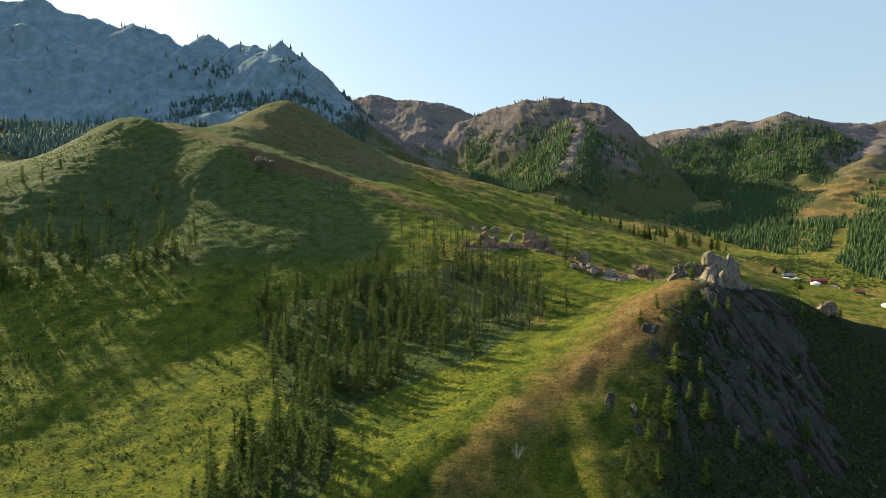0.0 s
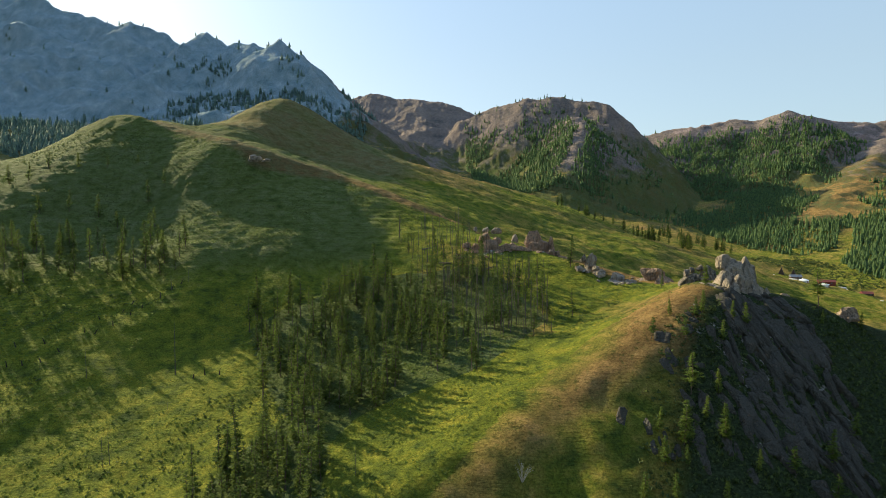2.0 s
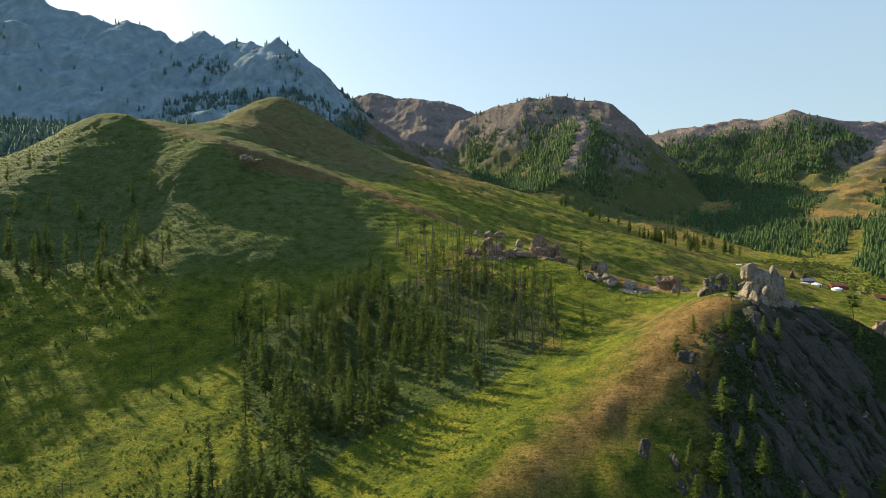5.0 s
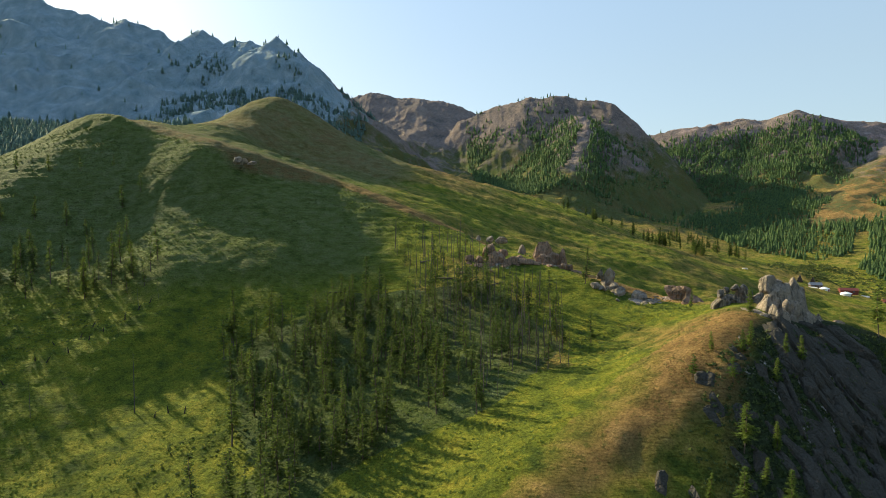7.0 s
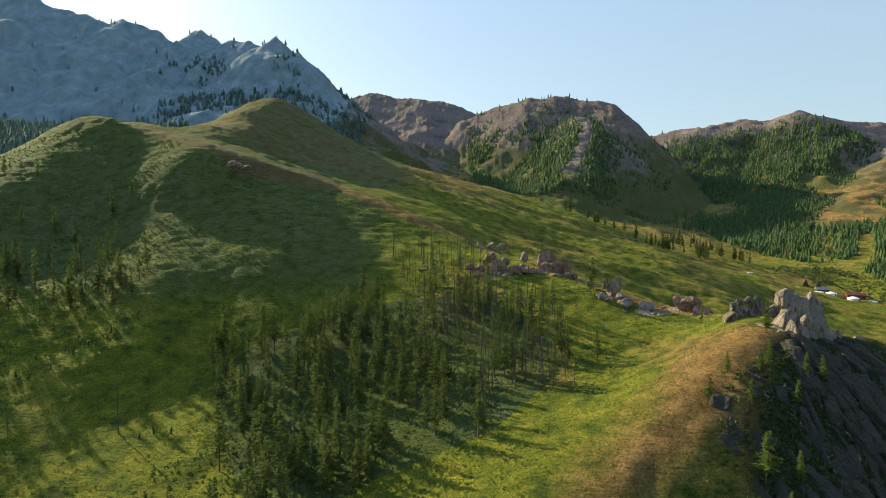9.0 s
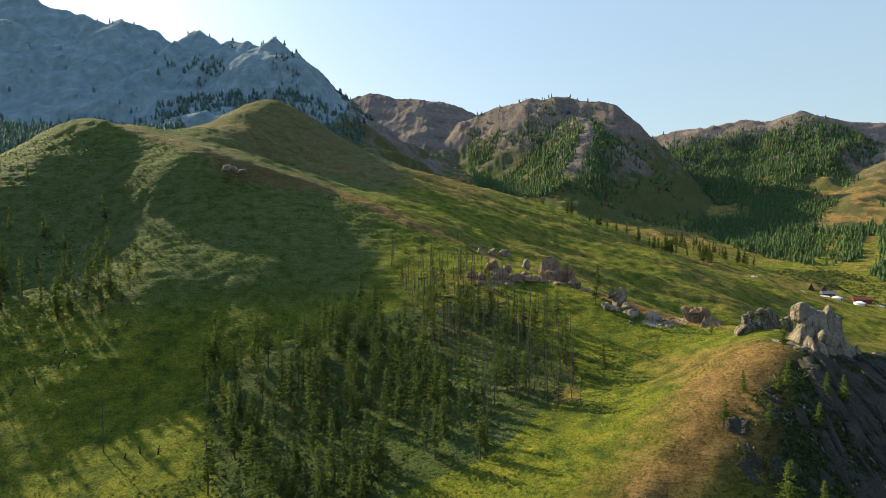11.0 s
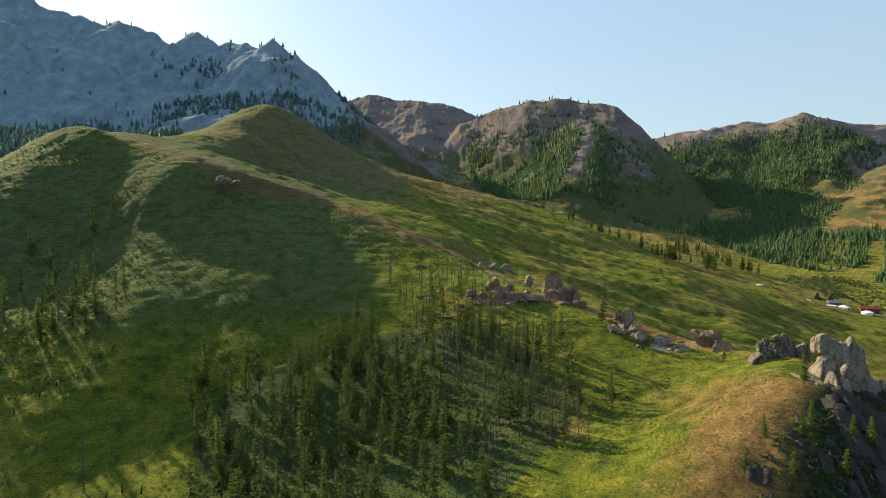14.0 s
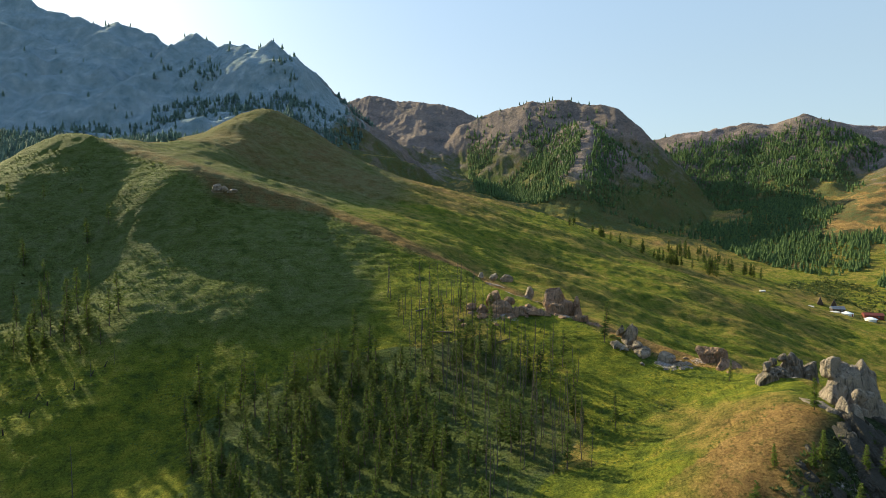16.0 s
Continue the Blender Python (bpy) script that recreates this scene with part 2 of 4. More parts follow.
SHRUB = leaf_material("shrub_leaves", (0.055, 0.08, 0.024), (0.16, 0.18, 0.05), 0.4)
TUSSOCK = leaf_material("tussock_grass", (0.09, 0.135, 0.025), (0.20, 0.235, 0.05), 0.35)
# ---- lie of the land ----
def lattice_noise(x, y, seed):
    """Smooth noise of about -1 to 1, one cell a unit."""
    xi, yi = np.floor(x).astype(np.int64), np.floor(y).astype(np.int64)
    fx, fy = x - xi, y - yi
    fx, fy = fx * fx * fx * (fx * (fx * 6 - 15) + 10), fy * fy * fy * (fy * (fy * 6 - 15) + 10)

    def corner(a, b):
        h = (a * 374761393 + b * 668265263 + seed * 974711) & 0x7FFFFFFF
        h = ((h ^ (h >> 13)) * 1274126177) & 0x7FFFFFFF
        return ((h ^ (h >> 16)) & 0xFFFF) / 32767.5 - 1

    low = corner(xi, yi) * (1 - fx) + corner(xi + 1, yi) * fx
    high = corner(xi, yi + 1) * (1 - fx) + corner(xi + 1, yi + 1) * fx
    return low * (1 - fy) + high * fy


def fractal(x, y, size, octaves, seed, gain=0.5):
    total, amount = 0, 1
    for i in range(octaves):
        total = total + amount * lattice_noise(x / size + 17.3 * i, y / size - 9.1 * i, seed + i)
        size, amount = size / 2.03, amount * gain
    return total


def ridged(x, y, size, octaves, seed):
    total, amount = 0, 1
    for i in range(octaves):
        total = total + amount * (1 - 2 * np.abs(lattice_noise(x / size + 5.7 * i, y / size + 3.3 * i, seed + i)))
        size, amount = size / 2.1, amount * 0.5
    return total


def step_up(a, b, v):
    u = np.clip((v - a) / (b - a), 0, 1)
    return u * u * (3 - 2 * u)


def soft_max(a, b, k):
    return np.maximum(a, b) + k * np.log1p(np.exp(-np.abs(a - b) / k))


def soft_min(a, b, k):
    return -soft_max(-a, -b, k)


def polynomial(x, y, cx, cy, degree, weights):
    u, v = (x - cx) / 100, (y - cy) / 100
    powers = [(i, j) for i in range(degree + 1) for j in range(degree + 1 - i)]
    return sum(w * u**i * v**j for w, (i, j) in zip(weights, powers))


def mounds(x, y, rows):
    return sum(h * np.exp(-((x - u) ** 2 + (y - v) ** 2) / (2 * s * s)) for u, v, s, h in rows)


def line_distance(x, y, line):
    best = np.full(np.shape(x), 1e9)
    for (ax, ay), (bx, by) in zip(line, line[1:]):
        s = np.clip(((x - ax) * (bx - ax) + (y - ay) * (by - ay)) / ((bx - ax) ** 2 + (by - ay) ** 2), 0, 1)
        best = np.minimum(best, np.hypot(x - ax - s * (bx - ax), y - ay - s * (by - ay)))
    return best


def inside(x, y, loop):
    odd = np.zeros(np.shape(x), bool)
    for (ax, ay), (bx, by) in zip(loop, loop[1:] + loop[:1]):
        if ay != by:
            odd ^= ((ay > y) != (by > y)) & (x < ax + (y - ay) * (bx - ax) / (by - ay))
    return odd


def beyond(x, y, loop):
    """Metres by which a place lies outside the loop."""
    return np.where(inside(x, y, loop), 0, line_distance(x, y, loop + loop[:1]))


def mountain(x, y, crest, slope, hollow, rough, size, seed, brow=0.1):
    """A range under a crest line of (x, y, z), its flanks falling away at the slope from a rounded brow, cut by gullies."""
    best = np.full(np.shape(x), -1e9)
    cut = rough * ridged(x, y, size, 4, seed) * 0.5
    for (ax, ay, az), (bx, by, bz) in zip(crest, crest[1:]):
        s = np.clip(((x - ax) * (bx - ax) + (y - ay) * (by - ay)) / ((bx - ax) ** 2 + (by - ay) ** 2), 0, 1)
        d = np.hypot(x - ax - s * (bx - ax), y - ay - s * (by - ay))
        d = np.sqrt(d * d + brow * brow) - brow
        fall = slope * d - hollow * d * d / (d + 300)
        best = np.maximum(best, az + s * (bz - az) - fall + cut * (1 - np.exp(-d / 70)))
    return best


# crest lines, in metres, that part the near hollow, the valley side and the crags
SPUR = [(-160, -60), (-60, 40), (-15, 97), (2, 115), (14, 130), (38, 153), (58, 161), (75, 170)]
MAIN = [(75, 170), (76, 190), (67, 206), (50, 218), (34, 240), (12, 284), (-14, 286), (-50, 308), (-88, 298),
        (-130, 326), (-173, 352), (-250, 352), (-700, 380)]
EAST = [(75, 170), (94, 167), (110, 174), (150, 190), (420, 250)]
HOLLOW_LOOP = SPUR + MAIN[1:] + [(-900, 300), (-900, -400)]
CRAG_LOOP = SPUR + EAST[1:] + [(900, 250), (900, -400), (-160, -400)]
VALLEY_LOOP = MAIN[::-1] + EAST[1:] + [(420, 700), (-700, 700)]

LEFT_RANGE = [(-1102, 1184, 477), (-963, 1182, 445), (-772, 1150, 421), (-707, 1129, 410), (-635, 1108, 386), (-559, 1085, 353), (-529, 1076, 361),
              (-466, 1063, 329), (-429, 1052, 312), (-382, 1023, 324), (-348, 1011, 300), (-312, 1001, 304), (-279, 980, 291), (-250, 961, 298),
              (-223, 949, 277), (-201, 937, 251), (-191, 926, 228), (-170, 914, 214), (-142, 893, 190), (-82, 859, 146)]
FAR_RANGE = [(-295, 1440, 275), (-231, 1420, 276), (-185, 1411, 290), (-162, 1412, 296), (-107, 1391, 283), (-55, 1370, 279), (7, 1349, 264), (67, 1317, 238),
             (140, 1315, 208)]
ROUND_TOP = [(39, 1195, 210), (66, 1186, 220), (113, 1167, 233), (152, 1137, 240), (195, 1117, 241), (226, 1096, 231), (276, 1055, 217), (292, 1044, 199),
             (305, 1022, 178), (321, 1011, 160), (352, 967, 105)]
RIGHT_RANGE = [(354, 1263, 179), (391, 1233, 183), (401, 1213, 182), (437, 1204, 195), (494, 1184, 198), (555, 1175, 212), (587, 1154, 205), (632, 1136, 223),
               (665, 1124, 204), (709, 1114, 198), (764, 1104, 195), (785, 1094, 199), (891, 1066, 226), (1034, 1019, 273), (1400, 900, 300)]
RIGHT_SPUR = [(712, 1000, 156), (600, 886, 100), (496, 783, 58), (438, 720, 30)]
ROUND_SPUR = [(222, 1040, 195), (217, 961, 167), (174, 857, 110), (153, 805, 86)]
LEFT_SPUR = [(-190, 720, 150), (-230, 640, 130), (-290, 560, 96)]


RIB = [(-116, 292), (-106, 264), (-97, 242), (-89, 225), (-81, 210), (-82, 197), (-87, 185), (-91, 168), (-99, 156), (-113, 144)]

DITCH = [(64, 263), (76, 268), (85, 269.5), (94, 266), (102, 262.5)]
LEE = [(-92, 285), (-78, 250), (-72, 222), (-66, 194), (-76, 172)]


def broad_ground(x, y):
    """The land without its fine roughness."""
    hollow = polynomial(x, y, -40, 210, 3, (21.9, 34.9, 3.8, -2.1, -4.0, -25.0, -0.4, 4.4, -11.2, 2.8))
    hollow = hollow + mounds(x, y, [(35, 236, 22, 7.5), (45, 172, 14, -3.4), (2, 248, 22, 4.1), (-128, 290, 22, -6.3), (-62, 246, 22, 3.0),
                                    (-28, 200, 25, -3.8), (52, 156, 12, 3.4), (-95, 180, 30, -3.5), (-128, 252, 22, -7.0), (-150, 236, 26, -3.0), (-112, 190, 26, 2.0), (-20, 285, 25, 5.4), (66, 200, 16, -2.7),
                                    (-107, 300, 18, 9.7)])
    valley = polynomial(x, y, 0, 400, 3, (61.0, 19.3, 1.1, -3.4, -31.8, 4.2, -0.2, -2.9, -2.3, 2.0))
    valley = valley + mounds(x, y, [(-135, 485, 55, 29.1), (-42, 372, 24, -5.6), (31, 443, 40, 5.5), (85, 378, 30, -3.0), (108, 408, 40, 5.0), (125, 345, 36, 7.5), (30, 446, 36, -4.0), (170, 392, 40, 4.0), (24, 298, 16, -4.0), (-75, 425, 34, -5.0), (-89, 391, 18, -9.2),
                                    (-60, 560, 60, -11.3), (-240, 360, 45, -16.9), (150, 460, 40, -5.2)])
    crag = polynomial(x, y, 60, 140, 2, (18.2, 68.5, 3.5, -23.3, -1.2, -28.6))
    crag = crag + mounds(x, y, [(36, 128, 12, -2.0), (53, 150, 10, 2.4), (84, 162, 14, 3.8), (74, 135, 12, -1.7), (110, 172, 14, -2.9)])
    floor = -24 + 0.02 * np.abs(x)
    hollow = soft_max(hollow, floor, 4) + 0.9 * np.maximum(0, beyond(x, y, HOLLOW_LOOP) - np.where(y < 180, 14, 0))
    brow = line_distance(x, y, SPUR[:6])
    crag = crag - (0.012 * np.minimum(brow, 14) ** 2 + 0.32 * np.clip(brow - 14, 0, 26)) * inside(x, y, CRAG_LOOP) * (1 - step_up(16, 30, x))
    crag = soft_max(crag, floor - 6, 4) + 0.9 * beyond(x, y, CRAG_LOOP)
    valley = np.clip(valley, -60, 140) + 0.9 * beyond(x, y, VALLEY_LOOP) * (y < 480)
    valley = valley - 0.5 * np.maximum(0, x - 270) - 0.35 * np.maximum(0, y - 600) - 0.4 * np.maximum(0, -220 - x)
    near = soft_min(soft_min(hollow, valley, 1.6), crag, 3.0)
    near = near + mounds(x, y, [(-176, 356, 20, 7.0), (-220, 344, 26, -9.0), (80, 168, 8, -5.0), (66, 169, 9, 3.0), (-118, 488, 24, 7.0), (-170, 448, 26, -15.0), (-168, 486, 20, -5.0), (260, 422, 22, -2.6)])
    # a rib down the face of the hill, with a hollow on its lee side
    rib = line_distance(x, y, RIB)
    lee = line_distance(x, y, LEE)
    near = near + (0.9 + 1.7 * step_up(178, 198, y) - 1.9 * step_up(222, 250, y)) * np.exp(-((rib / 10) ** 2)) - 1.6 * np.exp(-((lee / 14) ** 2))
    near = np.where((y > 560) | (x > 420), valley, near)
    if np.max(y) < 300:
        return soft_max(near, np.full(np.shape(x), -60.0), 3)
    plain = 0.145 * (y - 605) + 0.19 * (np.sqrt((x - 320) ** 2 + 40**2) - 40)
    plain = np.where(y > 900, 0.145 * 295 + 0.19 * (np.sqrt((x - 320) ** 2 + 1600) - 40) + 0.02 * (y - 900), plain)
    plain = np.clip(plain, -40, 120)
    far = mountain(x, y, LEFT_RANGE, 0.95, 0.42, 34, 120, 11)
    far = soft_max(far, mountain(x, y, LEFT_SPUR, 0.8, 0.3, 8, 110, 15), 3)
    far = soft_max(far, mountain(x, y, FAR_RANGE, 0.75, 0.3, 9, 190, 21, 20), 3)
    far = soft_max(far, mountain(x, y, ROUND_TOP, 1.15, 0.3, 18, 120, 31, 5), 3)
    far = soft_max(far, mountain(x, y, ROUND_SPUR, 0.95, 0.15, 14, 60, 35, 22), 3)
    far = soft_max(far, mountain(x, y, RIGHT_RANGE, 0.75, 0.3, 26, 130, 41), 3)
    far = soft_max(far, mountain(x, y, RIGHT_SPUR, 0.6, 0.1, 5, 90, 45, 18), 3)
    away = soft_max(plain, far, 5)
    return soft_max(near, np.where(y < 300, -60, away), 3)


def ground(x, y):
    """Height of the land at x, y."""
    x, y = np.asarray(x, float), np.asarray(y, float)
    z = broad_ground(x, y)
    far = step_up(480, 800, y)
    z = z + fractal(x, y, 34, 3, 3) * 0.8 + fractal(x, y, 7, 3, 7) * (0.22 + 0.5 * far) + far * (fractal(x, y, 45, 4, 9) * 2.5 + ridged(x, y, 22, 2, 13) * 1.6)
    z = z + step_up(760, 900, y) * step_up(150, 230, z) * (x < 60) * (1 - step_up(1180, 1260, y)) * (ridged(x, y, 62, 3, 17) - 0.4) * 7.0
    # hummocks
    z = z + 0.27 * fractal(x, y, 3.6, 2, 87) * (1 - far)
    # sheep terraces along the contours of the hill's face
    tread = np.sin(6.283 * (z / 1.9 + 0.5 * fractal(x, y, 24, 2, 91)))
    z = z + 0.10 * tread * inside(x, y, HOLLOW_LOOP) * step_up(6, 22, z) * (y < 380) * step_up(-0.5, 0.3, fractal(x, y, 30, 2, 93))
    # a narrow eroded ditch below the ridge
    z = z - 1.1 * np.exp(-((line_distance(x, y, DITCH) / 1.3) ** 2))
    # shallow runnels down the valley side
    side = inside(x, y, VALLEY_LOOP) * step_up(8, 40, line_distance(x, y, MAIN)) * (1 - step_up(430, 560, y))
    z = z + side * (1.2 * fractal(0.95 * x - 0.3 * y, 5.5 * (0.3 * x + 0.95 * y), 70, 3, 81) + 0.9 * fractal(x, y, 26, 2, 83))
    return z
# ---- end of the land ----


# ---- making things ----
def mesh_from(name, verts, faces, mat, smooth=False):
    me = bpy.data.meshes.new(name)
    me.from_pydata([tuple(v) for v in verts], [], [tuple(f) for f in faces])
    me.materials.append(mat)
    if smooth:
        me.polygons.foreach_set("use_smooth", [True] * len(me.polygons))
    me.update()
    return me


def part(name, data, mat, parent, label=""):
    """Links a bmesh or a mesh as one mesh object under a thing or part."""
    if isinstance(data, bmesh.types.BMesh):
        me = bpy.data.meshes.new(name)
        data.to_mesh(me)
        data.free()
        me.materials.append(mat)
        data = me
    ob = new(name, data)
    ob.parent = parent
    return tagged(ob, label) if label else ob


def thing(name, place, label, category, group="", turn=0.0, size=1.0):
    ob = new(name)
    ob.empty_display_size = 0.3
    ob.matrix_basis = pose(*place, 0, 0, turn) @ Matrix.Scale(size, 4)
    return tagged(ob, label, category, group)


def height_at(x, y):
    return float(ground(x, y))


# ---- the ground, one sheet to the horizon ----
def spaced(stops):
    """Grid lines from (place, spacing) stops."""
    out = []
    for (a, step), (b, _) in zip(stops, stops[1:]):
        out.extend(np.linspace(a, b, max(1, round((b - a) / step)), endpoint=False))
    return np.array(out + [stops[-1][0]])


def build_ground():
    xs = spaced([(-2400, 120), (-1300, 9), (-420, 5), (-215, 1.25), (125, 3), (330, 6), (900, 14), (1500, 120), (2600, 120)])
    ys = spaced([(-500, 60), (0, 8), (88, 1.1), (310, 1.8), (430, 3), (600, 5), (1450, 16), (1700, 150), (3400, 150)])
    gx, gy = np.meshgrid(xs, ys)
    gz = ground(gx, gy)
    rows, cols = gx.shape
    index = np.arange(rows * cols).reshape(rows, cols)
    quads = np.stack([index[:-1, :-1], index[:-1, 1:], index[1:, 1:], index[1:, :-1]], -1).reshape(-1, 4)
    me = bpy.data.meshes.new("ground")
    me.vertices.add(rows * cols)
    me.vertices.foreach_set("co", np.stack([gx, gy, gz], -1).ravel())
    me.loops.add(quads.size)
    me.loops.foreach_set("vertex_index", quads.ravel())
    me.polygons.add(len(quads))
    me.polygons.foreach_set("loop_start", np.arange(0, quads.size, 4))
    me.polygons.foreach_set("use_smooth", np.ones(len(quads), bool))
    me.update(calc_edges=True)
    sy, sx = np.gradient(gz, ys, xs)
    steep = np.hypot(sx, sy)
    dry, rock, wood, shaded_scrub = land_cover(gx, gy, gz, steep)
    cover = me.color_attributes.new("cover", "FLOAT_COLOR", "POINT")
    cover.data.foreach_set("color", np.stack([dry, rock, wood, shaded_scrub], -1).ravel())
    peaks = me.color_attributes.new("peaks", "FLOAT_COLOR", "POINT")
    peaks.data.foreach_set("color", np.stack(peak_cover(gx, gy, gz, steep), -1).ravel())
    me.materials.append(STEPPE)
    return tagged(new("ground", me), "grassy steppe hills with dry crests and rocky mountainsides", "ground", kind="structure")


WOOD_LOOP = [(-60, 193), (-50, 204), (-36, 213), (-30, 223), (-5, 222), (9, 223), (19, 215), (31, 181), (18, 161), (8, 152), (-12, 145), (-19, 139), (-23, 131),
             (-21, 114), (-23, 100), (-48, 100), (-45, 129), (-36, 145), (-44, 158)]
BARE_LOOP = [(-19, 250), (10, 246), (17, 226), (34, 204), (29, 166), (15, 166), (3, 187), (-9, 222)]
LEFT_LOOP = [(-185, 232), (-150, 238), (-112, 242), (-92, 228), (-88, 214), (-106, 211), (-127, 206), (-140, 196), (-165, 200)]

UPPER_LOOP = [(-215, 250), (-190, 300), (-140, 300), (-100, 262), (-108, 246), (-150, 242), (-185, 236)]

FACE_LOOP = [(-220, 214), (-150, 216), (-112, 228), (-100, 244), (-96, 270), (-120, 320), (-220, 330)]

BROW = [(-6, 93), (3, 108), (9, 117), (16, 122), (26, 128), (40, 138), (53, 148), (63, 158)]


def land_cover(x, y, z, steep):
    """Shares of dry grass, rock, woodland floor and of crag scrub darkened to carry the crag's shade."""
    main = line_distance(x, y, MAIN)
    outer = inside(x, y, CRAG_LOOP)
    dry = (0.26 + 0.24 * step_up(118, 140, y)) * np.exp(-((line_distance(x, y, BROW) / 5.0) ** 2)) + 0.55 * np.exp(-((main / np.where(inside(x, y, HOLLOW_LOOP), 5, 11)) ** 2)) * (y > 205)
    dry = dry * (y < 460) + np.where(y > 400, 0.62, 0.42) * step_up(42, 76, z) * (y < 540) * (1 - 0.7 * inside(x, y, HOLLOW_LOOP)) + 0.72 * np.exp(-(((x - 55) / 15) ** 2) - ((y - 168) / 26) ** 2)
    dry = dry + 0.34 * outer * (y < 170) * (x < 60) + 0.36 * (1 - step_up(40, 66, z)) * inside(x, y, VALLEY_LOOP) * (1 - step_up(430, 520, y)) + 0.27 * step_up(425, 480, y) * (1 - step_up(600, 690, y)) * step_up(60, 130, x)
    dry = dry + 0.32 * inside(x, y, BARE_LOOP)
    crags = inside(x, y, CRAG_LOOP) * step_up(4, 12, line_distance(x, y, SPUR[:6])) * step_up(24, 38, x)
    far = step_up(560, 700, y)
    rock = 0.42 * crags * step_up(44, 58, x) * (1 - step_up(82, 92, x)) * step_up(0.5, 0.9, steep)
    wood = 0.66 * inside(x, y, WOOD_LOOP) + 0.3 * inside(x, y, LEFT_LOOP) + far * 0.65 * step_up(0.2, 0.4, steep)
    dry = dry + 0.5 * np.exp(-((line_distance(x, y, [p[:2] for p in RIGHT_SPUR]) / 32) ** 2)) + far * (0.55 + 0.25 * step_up(130, 190, z))
    for u, v, r in ((35, 234, 8), (18, 233, 10), (50, 215, 4), (57, 208, 5), (67, 209, 4), (77, 188, 5), (27, 258, 8), (20, 276, 6)):
        rock = np.maximum(rock, 0.7 * np.exp(-(((x - u) / r) ** 2) - ((y - v) / (r * 0.7)) ** 2))
        shaded_scrub = crags * step_up(48, 66, x + 0.4 * (150 - y)) * (1 - np.exp(-(((x - 64) / 11) ** 2) - ((y - 165) / 10) ** 2)) * (1 - np.exp(-(((x - 53) / 9) ** 2) - ((y - 151) / 8) ** 2))
    return [np.clip(v, 0, 1) for v in (dry, rock, wood, shaded_scrub)]


def peak_cover(x, y, z, steep):
    """Shares of haze-blue rock, brown mountain moor and ruddy bare cliff on the far ranges, and of hazed grey-green
    turf on the hill.
    """
    far = step_up(560, 720, y) * step_up(60, 120, z)
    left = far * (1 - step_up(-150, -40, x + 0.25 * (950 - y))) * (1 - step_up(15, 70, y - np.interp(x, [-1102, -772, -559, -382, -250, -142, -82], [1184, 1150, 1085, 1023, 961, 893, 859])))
    # haze colour covers the whole left range
    hazed_rock = 0.95 * left
    bare = 0.35 + 0.5 * step_up(120, 200, z) + 0.35 * step_up(-0.2, 0.5, fractal(x, y, 110, 3, 97))
    moor = far * (1 - left) * bare
    spur = line_distance(x, y, [p[:2] for p in ROUND_SPUR[:3]])
    crest = line_distance(x, y, [p[:2] for p in RIGHT_RANGE[3:]])
    scar = far * (1 - left) * (0.42 * np.exp(-((spur / 10) ** 2)) + 0.55 * step_up(150, 30, crest) * step_up(0.0, 0.5, fractal(0.9 * x + 0.5 * y, 0.3 * y, 60, 3, 95)) + 0.2 * step_up(1.0, 1.4, steep))
    hill = (inside(x, y, HOLLOW_LOOP) * step_up(14, 34, z) + inside(x, y, VALLEY_LOOP) * step_up(46, 70, z) * (y < 560)) * (1 - step_up(-34, 4, x))
    # greyed turf over the hill's face and upper slopes, tinted for hazy shade
    hazed_turf = np.maximum(0.55 * inside(x, y, FACE_LOOP) * step_up(206, 228, y), 0.52 * hill)
    return [np.clip(v, 0, 1) for v in (hazed_rock, moor, scar, hazed_turf)]


build_ground()


# ---- trees ----
def tube(verts, faces, path, radii, sides=6):
    """A tapered stem along a path of points, closed to a tip."""
    start = len(verts)
    for p, r in zip(path, radii):
        for k in range(sides):
            t = 2 * math.pi * k / sides
            verts.append((p[0] + r * math.cos(t), p[1] + r * math.sin(t), p[2]))
    for i in range(len(path) - 1):
        for k in range(sides):
            a, b = start + i * sides + k, start + i * sides + (k + 1) % sides
            faces.append((a, b, b + sides, a + sides))
    faces.append(tuple(start + (len(path) - 1) * sides + k for k in range(sides)))


def limb(verts, faces, a, b, thick):
    """A thin three-sided branch from a to b."""
    start, way = len(verts), (Vector(b) - Vector(a)).normalized()
    side = way.orthogonal().normalized()
    other = way.cross(side)
    for k in range(3):
        t = 2 * math.pi * k / 3
        verts.append(tuple(Vector(a) + thick * (side * math.cos(t) + other * math.sin(t))))
    verts.append(tuple(b))
    faces.extend([(start, start + 1, start + 3), (start + 1, start + 2, start + 3), (start + 2, start, start + 3)])


